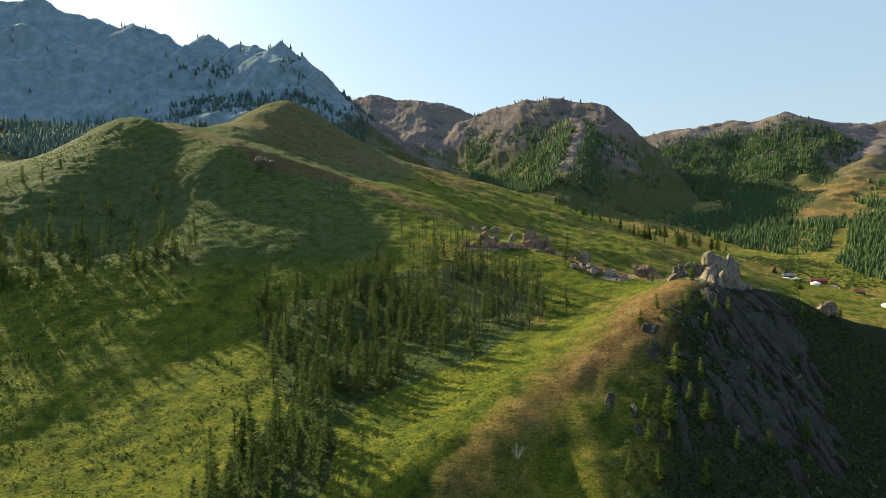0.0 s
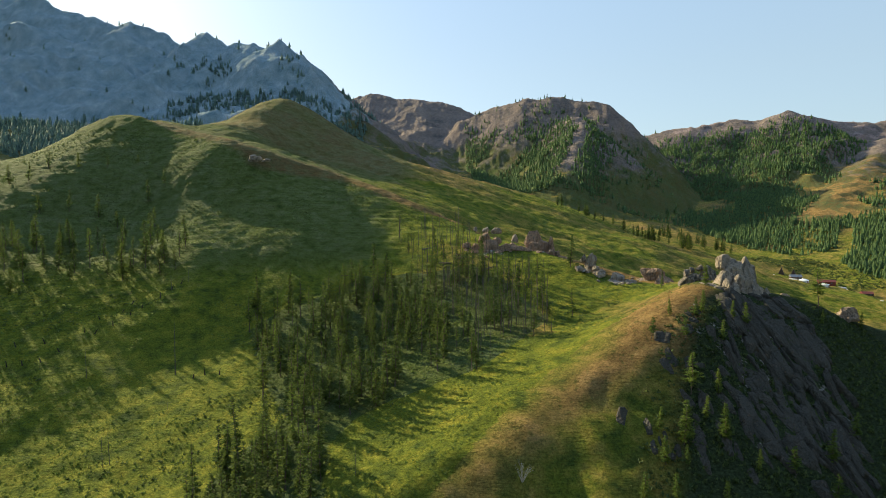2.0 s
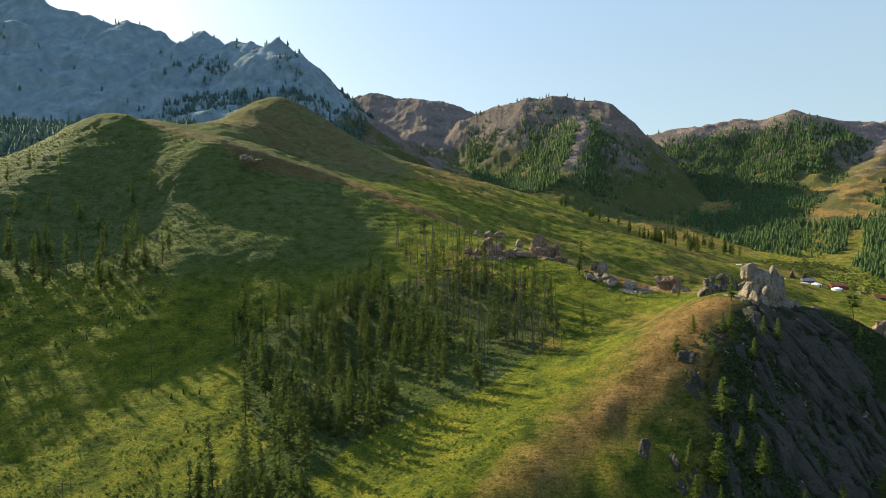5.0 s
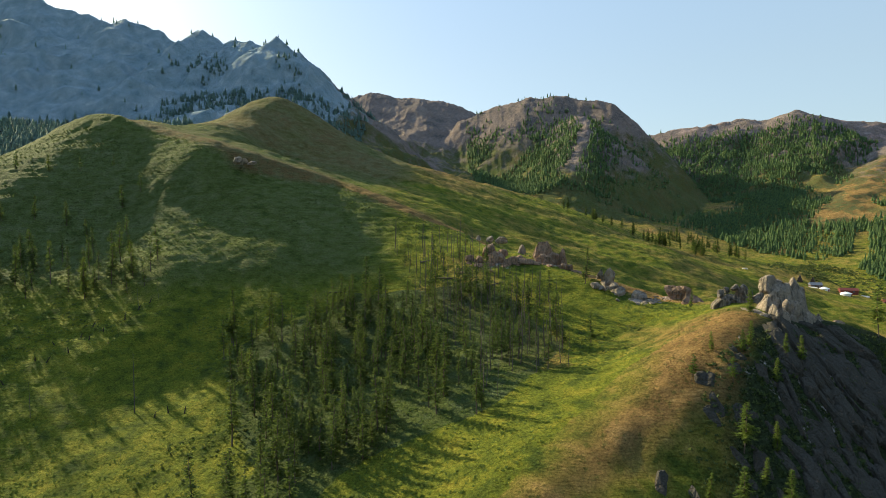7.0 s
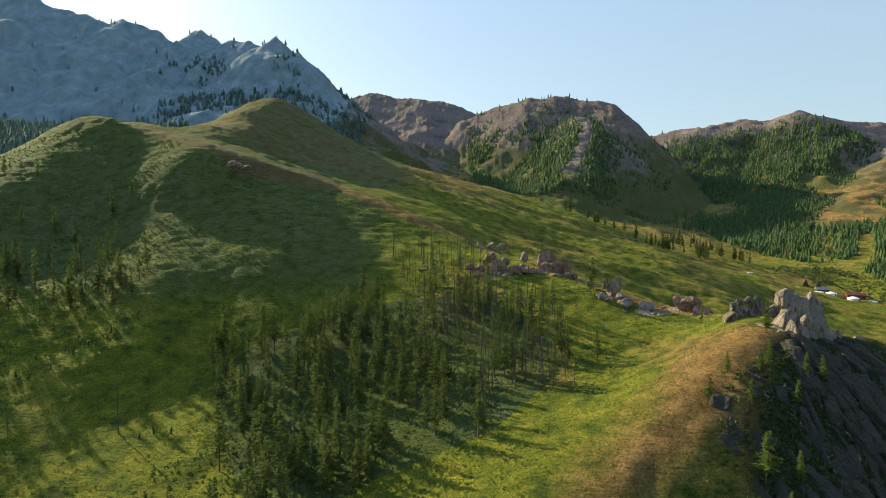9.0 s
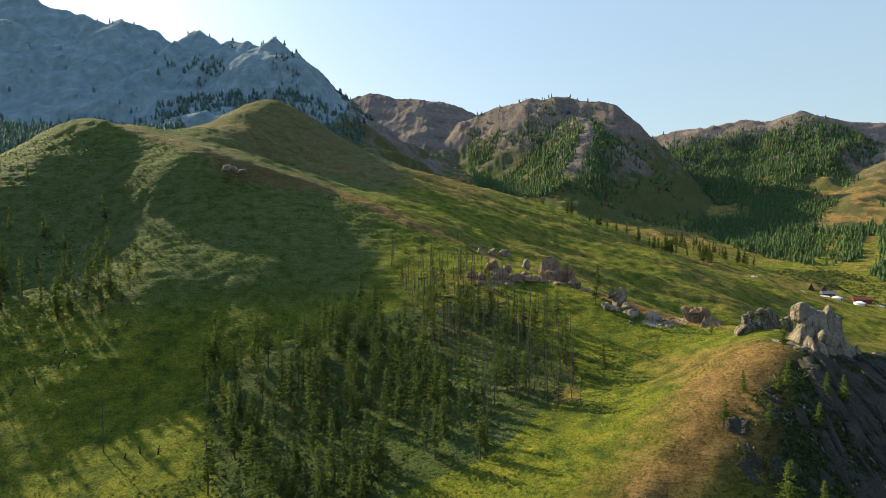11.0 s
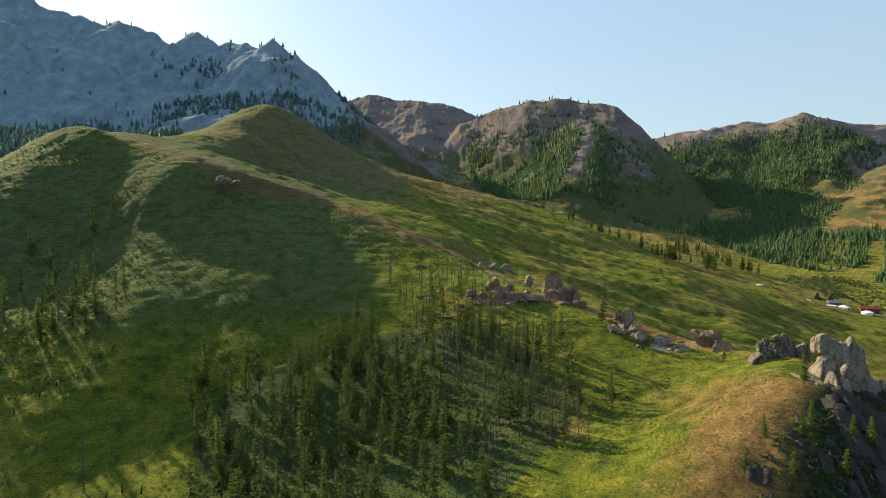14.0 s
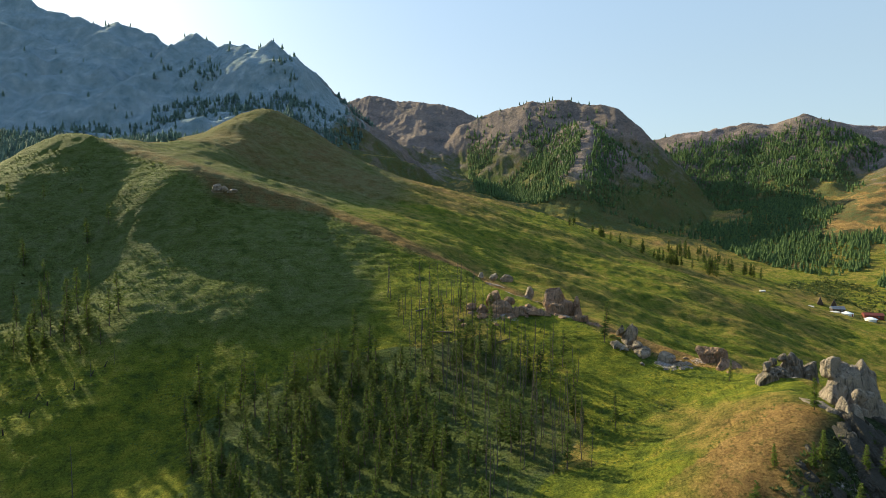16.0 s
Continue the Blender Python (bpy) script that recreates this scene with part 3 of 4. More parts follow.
def spray(verts, faces, root, tip, rng, blade, density):
    """Needle sprays along a branch: slim pointed blades set herringbone fashion."""
    way = Vector(tip) - Vector(root)
    length = way.length
    way.normalize()
    side = way.cross(Vector((0, 0, 1))).normalized()
    count = max(3, int(length * density))
    for i in range(count):
        s = (i + rng.random()) / count
        at = Vector(root) + way * (length * (0.12 + 0.88 * s))
        for sign in (-1, 1):
            out = (way * rng.uniform(0.3, 0.9) + side * sign * rng.uniform(0.35, 1.0) + Vector((0, 0, rng.uniform(-0.6, 0.35)))).normalized()
            size = blade * rng.uniform(0.7, 1.35) * (1.15 - 0.5 * s)
            wide = out.cross(Vector((rng.uniform(-1, 1), rng.uniform(-1, 1), rng.uniform(0, 1)))).normalized() * size * 0.2
            n = len(verts)
            verts.extend((tuple(at - wide), tuple(at + wide), tuple(at + out * size)))
            faces.append((n, n + 1, n + 2))


def larch(seed, tall, wide, bare_to, fill):
    """Meshes of a larch: its trunk with limbs, and its crown of needle sprays."""
    rng = random.Random(seed)
    tv, tf, cv, cf = [], [], [], []
    lean = (rng.uniform(-0.03, 0.03), rng.uniform(-0.03, 0.03))
    spine = lambda h: (lean[0] * h + 0.12 * math.sin(h * 0.7 + seed), lean[1] * h + 0.12 * math.cos(h * 0.5 + seed), h)
    heights = [-0.5, 0.25, tall * 0.25, tall * 0.5, tall * 0.75, tall]
    tube(tv, tf, [spine(h) for h in heights], [tall * 0.016, tall * 0.012, tall * 0.0105, tall * 0.008, tall * 0.005, 0.012])
    h = tall * bare_to
    while h < tall * 0.985:
        up = (h - tall * bare_to) / (tall * (1 - bare_to))
        reach = wide * (1 - up) ** 0.8 * min(1, 0.45 + up * 3.2) + 0.12
        for k in range(rng.choice((4, 5, 6))):
            if rng.random() > fill and up < 0.9:
                continue
            t, length = rng.uniform(0, 2 * math.pi), reach * rng.uniform(0.55, 1.2)
            root = spine(h)
            rise = rng.uniform(-0.28, 0.12) if up < 0.6 else rng.uniform(0.0, 0.45)
            tip = (root[0] + length * math.cos(t), root[1] + length * math.sin(t), root[2] + length * rise)
            limb(tv, tf, root, tip, tall * 0.0022)
            spray(cv, cf, root, tip, rng, 0.42 - 0.08 * up, 8.0)
        h += tall * rng.uniform(0.018, 0.032)
    return tv, tf, cv, cf


def bare_larch(seed, tall):
    """A dead larch: a pale pole with stubs of limbs."""
    rng = random.Random(seed)
    tv, tf = [], []
    lean = (rng.uniform(-0.04, 0.04), rng.uniform(-0.04, 0.04))
    spine = lambda h: (lean[0] * h + 0.08 * math.sin(h + seed), lean[1] * h, h)
    tube(tv, tf, [spine(h) for h in (-0.5, 0.3, tall * 0.3, tall * 0.65, tall)], [tall * 0.012, tall * 0.009, tall * 0.0075, tall * 0.005, 0.02])
    bv, bf = [], []
    for i in range(rng.randint(16, 34)):
        h = tall * rng.uniform(0.25, 0.99)
        t, length = rng.uniform(0, 2 * math.pi), rng.uniform(0.25, 1.0) * (1.25 - h / tall)
        root = spine(h)
        limb(bv, bf, root, (root[0] + length * math.cos(t), root[1] + length * math.sin(t), root[2] + length * rng.uniform(-0.35, 0.25)), 0.03)
    return tv, tf, bv, bf


def leafy_kind(name, seed, tall, wide, bare_to, fill, label, group, needles):
    tv, tf, cv, cf = larch(seed, tall, wide, bare_to, fill)
    ob = thing(name, (0, 0, 0), label, "tree", group)
    part("trunk", mesh_from("trunk", tv, tf, BARK), BARK, ob)
    part("crown", mesh_from("crown", cv, cf, needles), needles, ob)
    return ob


def bare_kind(seed, tall):
    tv, tf, bv, bf = bare_larch(seed, tall)
    ob = thing("dead_tree", (0, 0, 0), "grey dead larch pole with short bare limbs on the slope", "tree", "dead larches on the slope")
    part("trunk", mesh_from("trunk", tv, tf, DEAD_WOOD), DEAD_WOOD, ob)
    tagged(part("limbs", mesh_from("limbs", bv, bf, DEAD_WOOD), DEAD_WOOD, ob), kind="stuff")
    return ob


def spots(loop, count, gap, seed, taken):
    """Random places inside a loop, no two nearer than the gap."""
    rng, out = random.Random(seed), []
    xs, ys = [p[0] for p in loop], [p[1] for p in loop]
    for _ in range(count * 40):
        if len(out) >= count:
            break
        x, y = rng.uniform(min(xs), max(xs)), rng.uniform(min(ys), max(ys))
        if inside(np.array(x), np.array(y), loop) and all((x - u) ** 2 + (y - v) ** 2 > gap * gap for u, v in taken):
            out.append((x, y))
            taken.append((x, y))
    return out


class Stand:
    """Plants copies of a few kinds of tree; the first of each kind is the model itself."""

    def __init__(self, kinds):
        self.kinds, self.used = kinds, set()

    def plant(self, x, y, size, which, turn):
        kind = self.kinds[which % len(self.kinds)]
        m = pose(x, y, height_at(x, y) - 0.1, 0, 0, turn)
        if kind not in self.used:
            self.used.add(kind)
            kind.matrix_basis = m @ Matrix.Scale(size, 4)
            return kind
        ob = copy_thing(kind, m)
        ob.matrix_basis = m @ Matrix.Scale(size, 4)
        return ob


def plant_woods():
    rng = random.Random(4)
    larches = Stand([leafy_kind("larch_tree", s, 11.0, w, b, f, "green larch with a slender wispy crown in the wood", "larches in the hollow", NEEDLES)
                     for s, w, b, f in ((1, 2.4, 0.1, 0.74), (2, 2.0, 0.16, 0.7), (3, 2.7, 0.07, 0.76), (5, 1.7, 0.2, 0.66), (8, 2.3, 0.1, 0.72), (9, 1.5, 0.28, 0.6))])
    poles = Stand([bare_kind(s, 11.5) for s in (1, 2, 3, 4)])
    taken = []
    for x, y in spots(WOOD_LOOP, 225, 2.5, 3, taken):
        if x + 0.35 * (y - 190) > -2 and rng.random() < 0.5:
            poles.plant(x, y, rng.uniform(0.7, 1.15), rng.randrange(4), rng.uniform(0, 360))
            continue
        larches.plant(x, y, rng.uniform(0.7, 1.22), rng.randrange(6), rng.uniform(0, 360))
    for x, y in spots(BARE_LOOP, 118, 2.0, 5, taken):
        if rng.random() < 0.75:
            poles.plant(x, y, rng.uniform(0.7, 1.2), rng.randrange(4), rng.uniform(0, 360))
        else:
            larches.plant(x, y, rng.uniform(0.5, 0.95), rng.choice((3, 5)), rng.uniform(0, 360))
    for x, y in spots(LEFT_LOOP, 52, 3.6, 6, taken):
        larches.plant(x, y, rng.uniform(0.65, 1.3), rng.randrange(6), rng.uniform(0, 360))
    for x, y in spots(UPPER_LOOP, 18, 7.0, 7, taken):
        larches.plant(x, y, rng.uniform(0.5, 0.9), rng.randrange(6), rng.uniform(0, 360))


plant_woods()


# ---- far woods ----
def far_woods(name, label, count, box, chance, seed, tall, needles):
    """A wood of small ragged larches, each of three tiers of drooping boughs."""
    rng = np.random.RandomState(seed)
    n = count * 7
    x, y = rng.uniform(box[0], box[1], n), rng.uniform(box[2], box[3], n)
    keep = rng.uniform(0, 1, n) < chance(x, y)
    x, y = x[keep][:count], y[keep][:count]
    z, k = ground(x, y) - 0.3, len(x)
    high = tall * rng.uniform(0.55, 1.2, k)
    wide = high * rng.uniform(0.17, 0.3, k)
    verts = np.zeros((k, 4, 6, 3))
    for tier, (low, top, r) in enumerate(((0.08, 0.5, 1.0), (0.28, 0.7, 0.85), (0.5, 0.86, 0.62), (0.7, 1.0, 0.38))):
        turn = rng.uniform(0, 6.28, k)
        for i in range(5):
            q = wide * r * rng.uniform(0.55, 1.3, k)
            verts[:, tier, i] = np.stack([x + q * np.cos(turn + i * 1.2566), y + q * np.sin(turn + i * 1.2566), z + high * (low + rng.uniform(-0.07, 0.07, k))], -1)
        verts[:, tier, 5] = np.stack([x, y, z + high * top], -1)
    corner = np.arange(k * 4)[:, None, None] * 6 + np.array([(i, (i + 1) % 5, 5) for i in range(5)])
    me = bpy.data.meshes.new(name)
    tris = corner.reshape(-1, 3)
    me.vertices.add(k * 24)
    me.vertices.foreach_set("co", verts.ravel())
    me.loops.add(tris.size)
    me.loops.foreach_set("vertex_index", tris.ravel())
    me.polygons.add(len(tris))
    me.polygons.foreach_set("loop_start", np.arange(0, tris.size, 3))
    me.update(calc_edges=True)
    me.materials.append(needles)
    return tagged(new(name, me), label, "forest", kind="stuff")


def patchy(x, y, size, seed, low, high):
    return step_up(low, high, fractal(x, y, size, 3, seed))


def off_crest(x, y, crest, near, far):
    return step_up(near, far, line_distance(x, y, [p[:2] for p in crest]))


FOREST_LOOP = [(226, 756), (310, 755), (299, 669), (322, 637), (337, 592), (384, 604), (428, 668), (438, 660), (392, 590), (358, 556), (356, 512), (362, 494), (520, 470), (1000, 470),
               (1000, 1230), (40, 1230), (40, 800)]


def right_woods(x, y):
    bare = off_crest(x, y, RIGHT_SPUR, 14, 34) * off_crest(x, y, RIGHT_RANGE, 20, 80) * off_crest(x, y, ROUND_TOP, 10, 40) * off_crest(x, y, ROUND_SPUR, 5, 14)
    z = broad_ground(x, y)
    s = np.hypot(broad_ground(x + 6, y) - z, broad_ground(x, y + 6) - z) / 6
    round_hill = 1 - step_up(330, 400, x)
    lee = round_hill * step_up(0, 40, x - np.interp(y, [805, 857, 961, 1040, 1200], [190, 205, 235, 240, 240]))
    open_top = round_hill * (1 - step_up(130, 205, z) * 0.85) + (1 - round_hill) * (1 - 0.6 * step_up(150, 200, z))
    return bare * open_top * (1 - 0.88 * lee * (z > 45)) * patchy(x, y, 90, 51, -0.7, 0.0) * (1 - step_up(1.3, 1.6, s)) * inside(x, y, FOREST_LOOP)


def left_woods(x, y):
    z = broad_ground(x, y)
    high = (1 - step_up(120, 165, z)) + 0.55 * step_up(-430, -330, x) * (1 - step_up(225, 285, z)) * patchy(x, y, 55, 59, -0.1, 0.45)
    return off_crest(x, y, LEFT_RANGE, 12, 60) * patchy(x, y, 90, 53, -0.8, -0.1) * (0.004 + high) * (y > np.where(x > -190, 560, 415 + 0.0 * x)) * (y < 1060) * (x < -100)


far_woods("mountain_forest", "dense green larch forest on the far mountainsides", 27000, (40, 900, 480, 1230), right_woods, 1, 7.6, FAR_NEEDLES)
far_woods("hillside_forest", "larch forest on the mountain behind the hill, coloured pale blue-green for haze", 12000, (-760, -100, 420, 1060), left_woods, 2, 9.0, HAZED_NEEDLES)
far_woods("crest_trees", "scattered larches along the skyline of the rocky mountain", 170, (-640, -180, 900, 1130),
          lambda x, y: 0.5 * np.exp(-((line_distance(x, y, [p[:2] for p in LEFT_RANGE]) / 14) ** 2)) * patchy(x, y, 60, 55, -0.1, 0.3), 3, 9.0, HAZED_NEEDLES)
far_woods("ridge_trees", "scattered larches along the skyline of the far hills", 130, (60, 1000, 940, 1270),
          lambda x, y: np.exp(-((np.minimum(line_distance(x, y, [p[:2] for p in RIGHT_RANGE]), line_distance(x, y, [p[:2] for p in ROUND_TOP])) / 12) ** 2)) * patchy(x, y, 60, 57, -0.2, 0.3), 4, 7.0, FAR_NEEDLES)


# ---- rocks ----
def rock_mesh(name, seed, radii, blocky=3.0, cuts=15, fine=4, rough=0.16, taper=0.0, mat=None):
    """A weathered boulder: a block cut by joint planes, split along a few upright joints and worn by noise."""
    rng = random.Random(seed)
    bm = bmesh.new()
    bmesh.ops.create_icosphere(bm, subdivisions=fine, radius=1)
    planes = []
    for _ in range(cuts):
        n = Vector((rng.gauss(0, 1), rng.gauss(0, 1), rng.gauss(0.1, 0.7))).normalized()
        planes.append((n, rng.uniform(0.55, 0.9)))
    turn, spread = rng.uniform(0, 3.14), rng.uniform(0.5, 0.8)
    across = Vector((math.cos(turn), math.sin(turn), 0.25))
    shift = Vector((seed * 3.7, seed * 1.3, seed * 2.1))
    for v in bm.verts:
        n = v.co.normalized()
        r = (abs(n.x) ** blocky + abs(n.y) ** blocky + abs(n.z) ** blocky) ** (-1 / blocky)
        r *= 1 + rough * noise.noise(n * 1.3 + shift) + rough * 0.5 * noise.noise(n * 3.1 + shift)
        p = n * r
        for cut, off in planes:
            over = p.dot(cut) - off
            if over > 0:
                p -= cut * over
        # joints part the block into slabs that stand a little in or out
        s = p.dot(across) / spread + 0.35 * noise.noise(p * 1.2 + shift)
        cell, near = math.floor(s), abs(s - math.floor(s) - 0.5)
        lift = 0.07 * noise.cell(Vector((cell + 0.5, seed, 0)))
        groove = 0.09 * max(0, near - 0.43) / 0.07
        ledge = abs(noise.noise(Vector((p.x * 0.7, p.y * 0.7, p.z * 2.2)) - shift))
        p *= 1 + lift - groove - 0.07 * max(0, 0.07 - ledge) / 0.07
        p *= 1 + 0.03 * noise.noise(p * 6 + shift)
        narrow = 1 - taper * p.z + 0.22 * max(0, -p.z)
        v.co = Vector((p.x * radii[0] * narrow, p.y * radii[1] * narrow, p.z * radii[2]))
    for f in bm.faces:
        f.smooth = fine > 4 or cuts < 10 or "rib" in name
    me = bpy.data.meshes.new(name)
    bm.to_mesh(me)
    bm.free()
    me.materials.append(mat or GRANITE)
    return me


def outcrop(name, place, label, rocks, group="granite outcrops along the ridge", rubble=0, spread=5.0, mat=None, grow=1.0, cuts=15):
    """A granite outcrop of several boulders: rows of offset, radii, turn and tilt in degrees, seed, blockiness, taper."""
    ob = thing(name, place, label, "rock", group)
    for dx, dy, dz, rx, ry, rz, turn, tilt, seed, blocky, *taper in rocks:
        fine = 5 if max(rx, rz) > 5 else 4 if max(rx, rz) > 1.9 else 3
        p = part("boulder", rock_mesh("boulder", seed, (rx * grow, ry * grow, rz * grow), blocky, cuts, fine=fine, taper=taper[0] if taper else 0.08, mat=mat), GRANITE, ob)
        p.matrix_basis = pose(dx * grow, dy * grow, dz * grow, tilt, 0, turn)
    rng = random.Random(int(place[0] * 7 + place[1]))
    shapes = [rock_mesh("rubble", 300 + i, (1.2, 0.85, 0.55), 4.0, 12, 2, 0.3, mat=mat) for i in range(5)] if rubble else []
    for _ in range(rubble):
        dx, dy = rng.gauss(0, spread), rng.gauss(-1.0, spread * 0.4)
        p = part("rubble", rng.choice(shapes), GRANITE, ob)
        p.matrix_basis = pose(dx, dy, height_at(place[0] + dx, place[1] + dy) - place[2] - 0.1, rng.uniform(-25, 25), rng.uniform(-25, 25), rng.uniform(0, 360)) @ Matrix.Diagonal([rng.uniform(0.6, 1.3) * k for k in [rng.uniform(0.3, 1.5)] * 3] + [1])
    return ob


outcrop("granite_tor", (76, 166, 27), "tall weathered grey granite tor on the knoll", [
    (-0.6, 0.6, 1.6, 4.3, 4.0, 7.2, 12, 0, 1, 2.1, 0.36),
    (2.8, 1.0, 0.0, 4.2, 3.8, 8.6, -10, -3, 2, 2.2, 0.38),
    (-2.6, 1.4, 8.1, 1.7, 1.6, 2.0, 20, 0, 3, 3.0, 0.1),
    (-0.6, 2.0, 7.9, 1.4, 1.4, 1.3, 60, 6, 19, 2.6, 0.1),
    (1.6, 2.0, 7.2, 1.9, 1.5, 1.0, 0, 0, 4, 2.4),
    (4.3, 2.0, 5.4, 1.7, 1.7, 2.3, 30, 6, 5, 2.6, 0.2),
    (-3.6, -0.4, 1.4, 3.0, 3.0, 4.2, -20, 4, 29, 2.0, 0.45),
    (1.2, -3.5, 1.6, 2.0, 1.7, 3.4, -8, -10, 6, 2.1, 0.2),
    (-0.4, -3.1, 3.6, 1.3, 1.2, 1.7, 24, -8, 49, 2.1),
    (2.6, -4.4, -0.8, 1.6, 1.5, 3.4, 10, -10, 7, 2.3),
    (5.6, -0.8, -2.4, 3.0, 3.0, 6.4, 20, -8, 8, 2.3, 0.35),
    (7.6, -1.5, -5.2, 2.9, 3.0, 6.4, 5, -14, 9, 2.4, 0.3),
    (9.8, -1.2, -7.0, 2.4, 2.6, 5.0, 15, -14, 50, 2.4, 0.3),
    (3.4, -5.9, -2.9, 1.1, 1.0, 2.4, 25, 6, 10, 2.3, 0.25),
    (5.2, -5.3, -2.0, 1.3, 1.2, 2.8, -15, -6, 11, 2.4, 0.3),
    (2.6, -6.0, -6.2, 2.4, 2.0, 5.4, 8, -18, 40, 2.5, 0.15)], cuts=4)
outcrop("layered_ledge", (67, 160.8, 29.6), "pale layered granite ledge below the tor", [
    (-2.6, 2.6, -1.9, 3.6, 2.8, 1.4, -10, 6, 12, 2.6),
    (0.2, 1.6, -0.8, 4.6, 2.8, 1.5, -16, 8, 13, 2.5),
    (2.6, -0.6, -1.6, 3.6, 2.2, 2.0, -20, 16, 14, 2.6),
    (4.2, -1.4, -2.4, 1.7, 1.7, 4.4, -12, -28, 15, 2.8),
    (5.8, -2.4, -3.8, 1.6, 1.7, 5.2, -10, -26, 16, 2.8),
    (7.2, -3.4, -5.6, 1.5, 1.7, 5.2, -6, -26, 30, 2.8),
    (-2.0, -5.4, -4.0, 2.6, 2.0, 1.9, 12, 12, 17, 3.0),
    (-0.4, -6.6, -4.0, 2.0, 1.6, 2.2, 20, 0, 34, 2.8),
    (1.6, -6.8, -4.8, 2.1, 1.7, 3.4, 4, -14, 18, 2.6)])
outcrop("boulder_pile", (77.5, 191, 25), "dark rounded granite boulder pile on the saddle", [
    (-5.6, -4.4, 1.4, 2.8, 2.4, 3.2, 10, 0, 21, 2.3),
    (-2.6, -3.2, 1.8, 2.6, 2.4, 3.8, -20, 8, 22, 2.4),
    (2.0, 0.6, 1.4, 3.4, 3.0, 4.4, -8, 0, 23, 2.4),
    (5.6, 1.6, 0.8, 3.2, 3.0, 3.6, 24, 0, 48, 2.4),
    (-5.4, -4.2, 4.4, 1.1, 1.0, 0.9, 0, 0, 24, 2.8),
    (-3.6, -2.6, 5.0, 0.9, 0.9, 0.8, 0, 0, 44, 2.8),
    (-0.6, -0.8, 5.2, 1.3, 1.1, 1.0, 20, 0, 25, 2.6),
    (0.6, -3.8, 0.4, 2.4, 1.5, 2.2, 0, 0, 26, 2.4),
    (-2.0, -5.2, -0.2, 1.8, 1.2, 1.6, 0, 0, 45, 2.4),
    (-7.0, -6.2, 0.0, 1.4, 1.2, 1.2, 15, 0, 27, 2.8),
    (-5.0, -6.4, -0.2, 1.1, 0.9, 0.8, 15, 0, 46, 2.8)], rubble=10, spread=4.0, mat=BACKLIT_GRANITE, grow=1.15)
outcrop("twin_boulder", (69.0, 205.5, 23.6), "orange-brown granite boulder beside a sloping slab", [
    (0.0, 2.0, 1.6, 2.5, 2.0, 2.4, 12, 0, 31, 2.6),
    (1.6, -0.6, 0.2, 3.6, 2.0, 1.7, -20, 10, 32, 2.6),
    (3.8, -1.4, -0.8, 2.4, 1.6, 1.0, -24, 12, 33, 2.6)], rubble=8, spread=3.0, mat=WARM_GRANITE, grow=1.7)
outcrop("flat_slabs", (57, 209, 24.6), "low flat granite slabs in the turf", [
    (-3.2, 2.2, 1.6, 2.3, 1.6, 1.3, 8, 0, 35, 3.0),
    (0.6, 0.4, 0.8, 2.0, 1.6, 1.5, -12, 6, 36, 2.8),
    (3.2, -2.6, -0.6, 3.0, 1.8, 0.7, -8, 6, 37, 3.0),
    (-3.9, 3.2, 3.0, 1.0, 0.8, 0.9, 0, 0, 38, 3.0)], rubble=20, spread=4.5, grow=1.35)
outcrop("pillar_boulder", (50, 215.5, 27), "upright grey granite pillar with a small companion", [
    (0.6, 0.6, 2.2, 2.1, 1.8, 3.4, 5, 0, 41, 3.2),
    (-1.5, 1.4, 3.8, 1.0, 1.0, 1.8, 0, 8, 42, 2.8),
    (-3.2, -1.2, 0.8, 2.0, 1.4, 1.2, 10, 0, 43, 2.8)], rubble=8, spread=2.5, grow=1.15)
outcrop("jagged_outcrop", (35, 235, 30.5), "jagged reddish granite outcrop on the ridge", [
    (1.6, 2.0, 2.2, 2.6, 2.2, 4.2, 30, 6, 88, 3.4),
    (-0.4, 3.0, 4.6, 3.0, 2.2, 4.0, 5, 0, 51, 3.4),
    (-1.2, -0.6, 1.4, 4.0, 2.4, 3.0, -8, 12, 52, 2.8),
    (4.1, -1.8, 1.0, 1.6, 1.5, 3.6, 15, 6, 53, 3.0),
    (6.2, -5.2, -1.0, 2.8, 1.8, 2.4, -25, 12, 54, 2.6),
    (1.6, -5.4, -0.6, 2.6, 1.8, 1.6, 0, 8, 55, 2.8),
    (-4.6, -1.6, 0.6, 2.0, 1.6, 1.5, 0, 0, 56, 3.0),
    (4.2, 0.6, 4.0, 1.0, 1.0, 2.2, 10, 8, 57, 2.8),
    (3.2, -4.4, 0.6, 1.6, 1.3, 2.0, 10, 14, 58, 2.6),
    (5.0, -3.8, 0.4, 1.4, 1.2, 2.4, -10, 14, 59, 2.6),
    (8.2, -7.0, -2.0, 2.0, 1.4, 1.6, -20, 12, 60, 2.6)], rubble=34, spread=5.0, mat=WARM_GRANITE, grow=1.25)
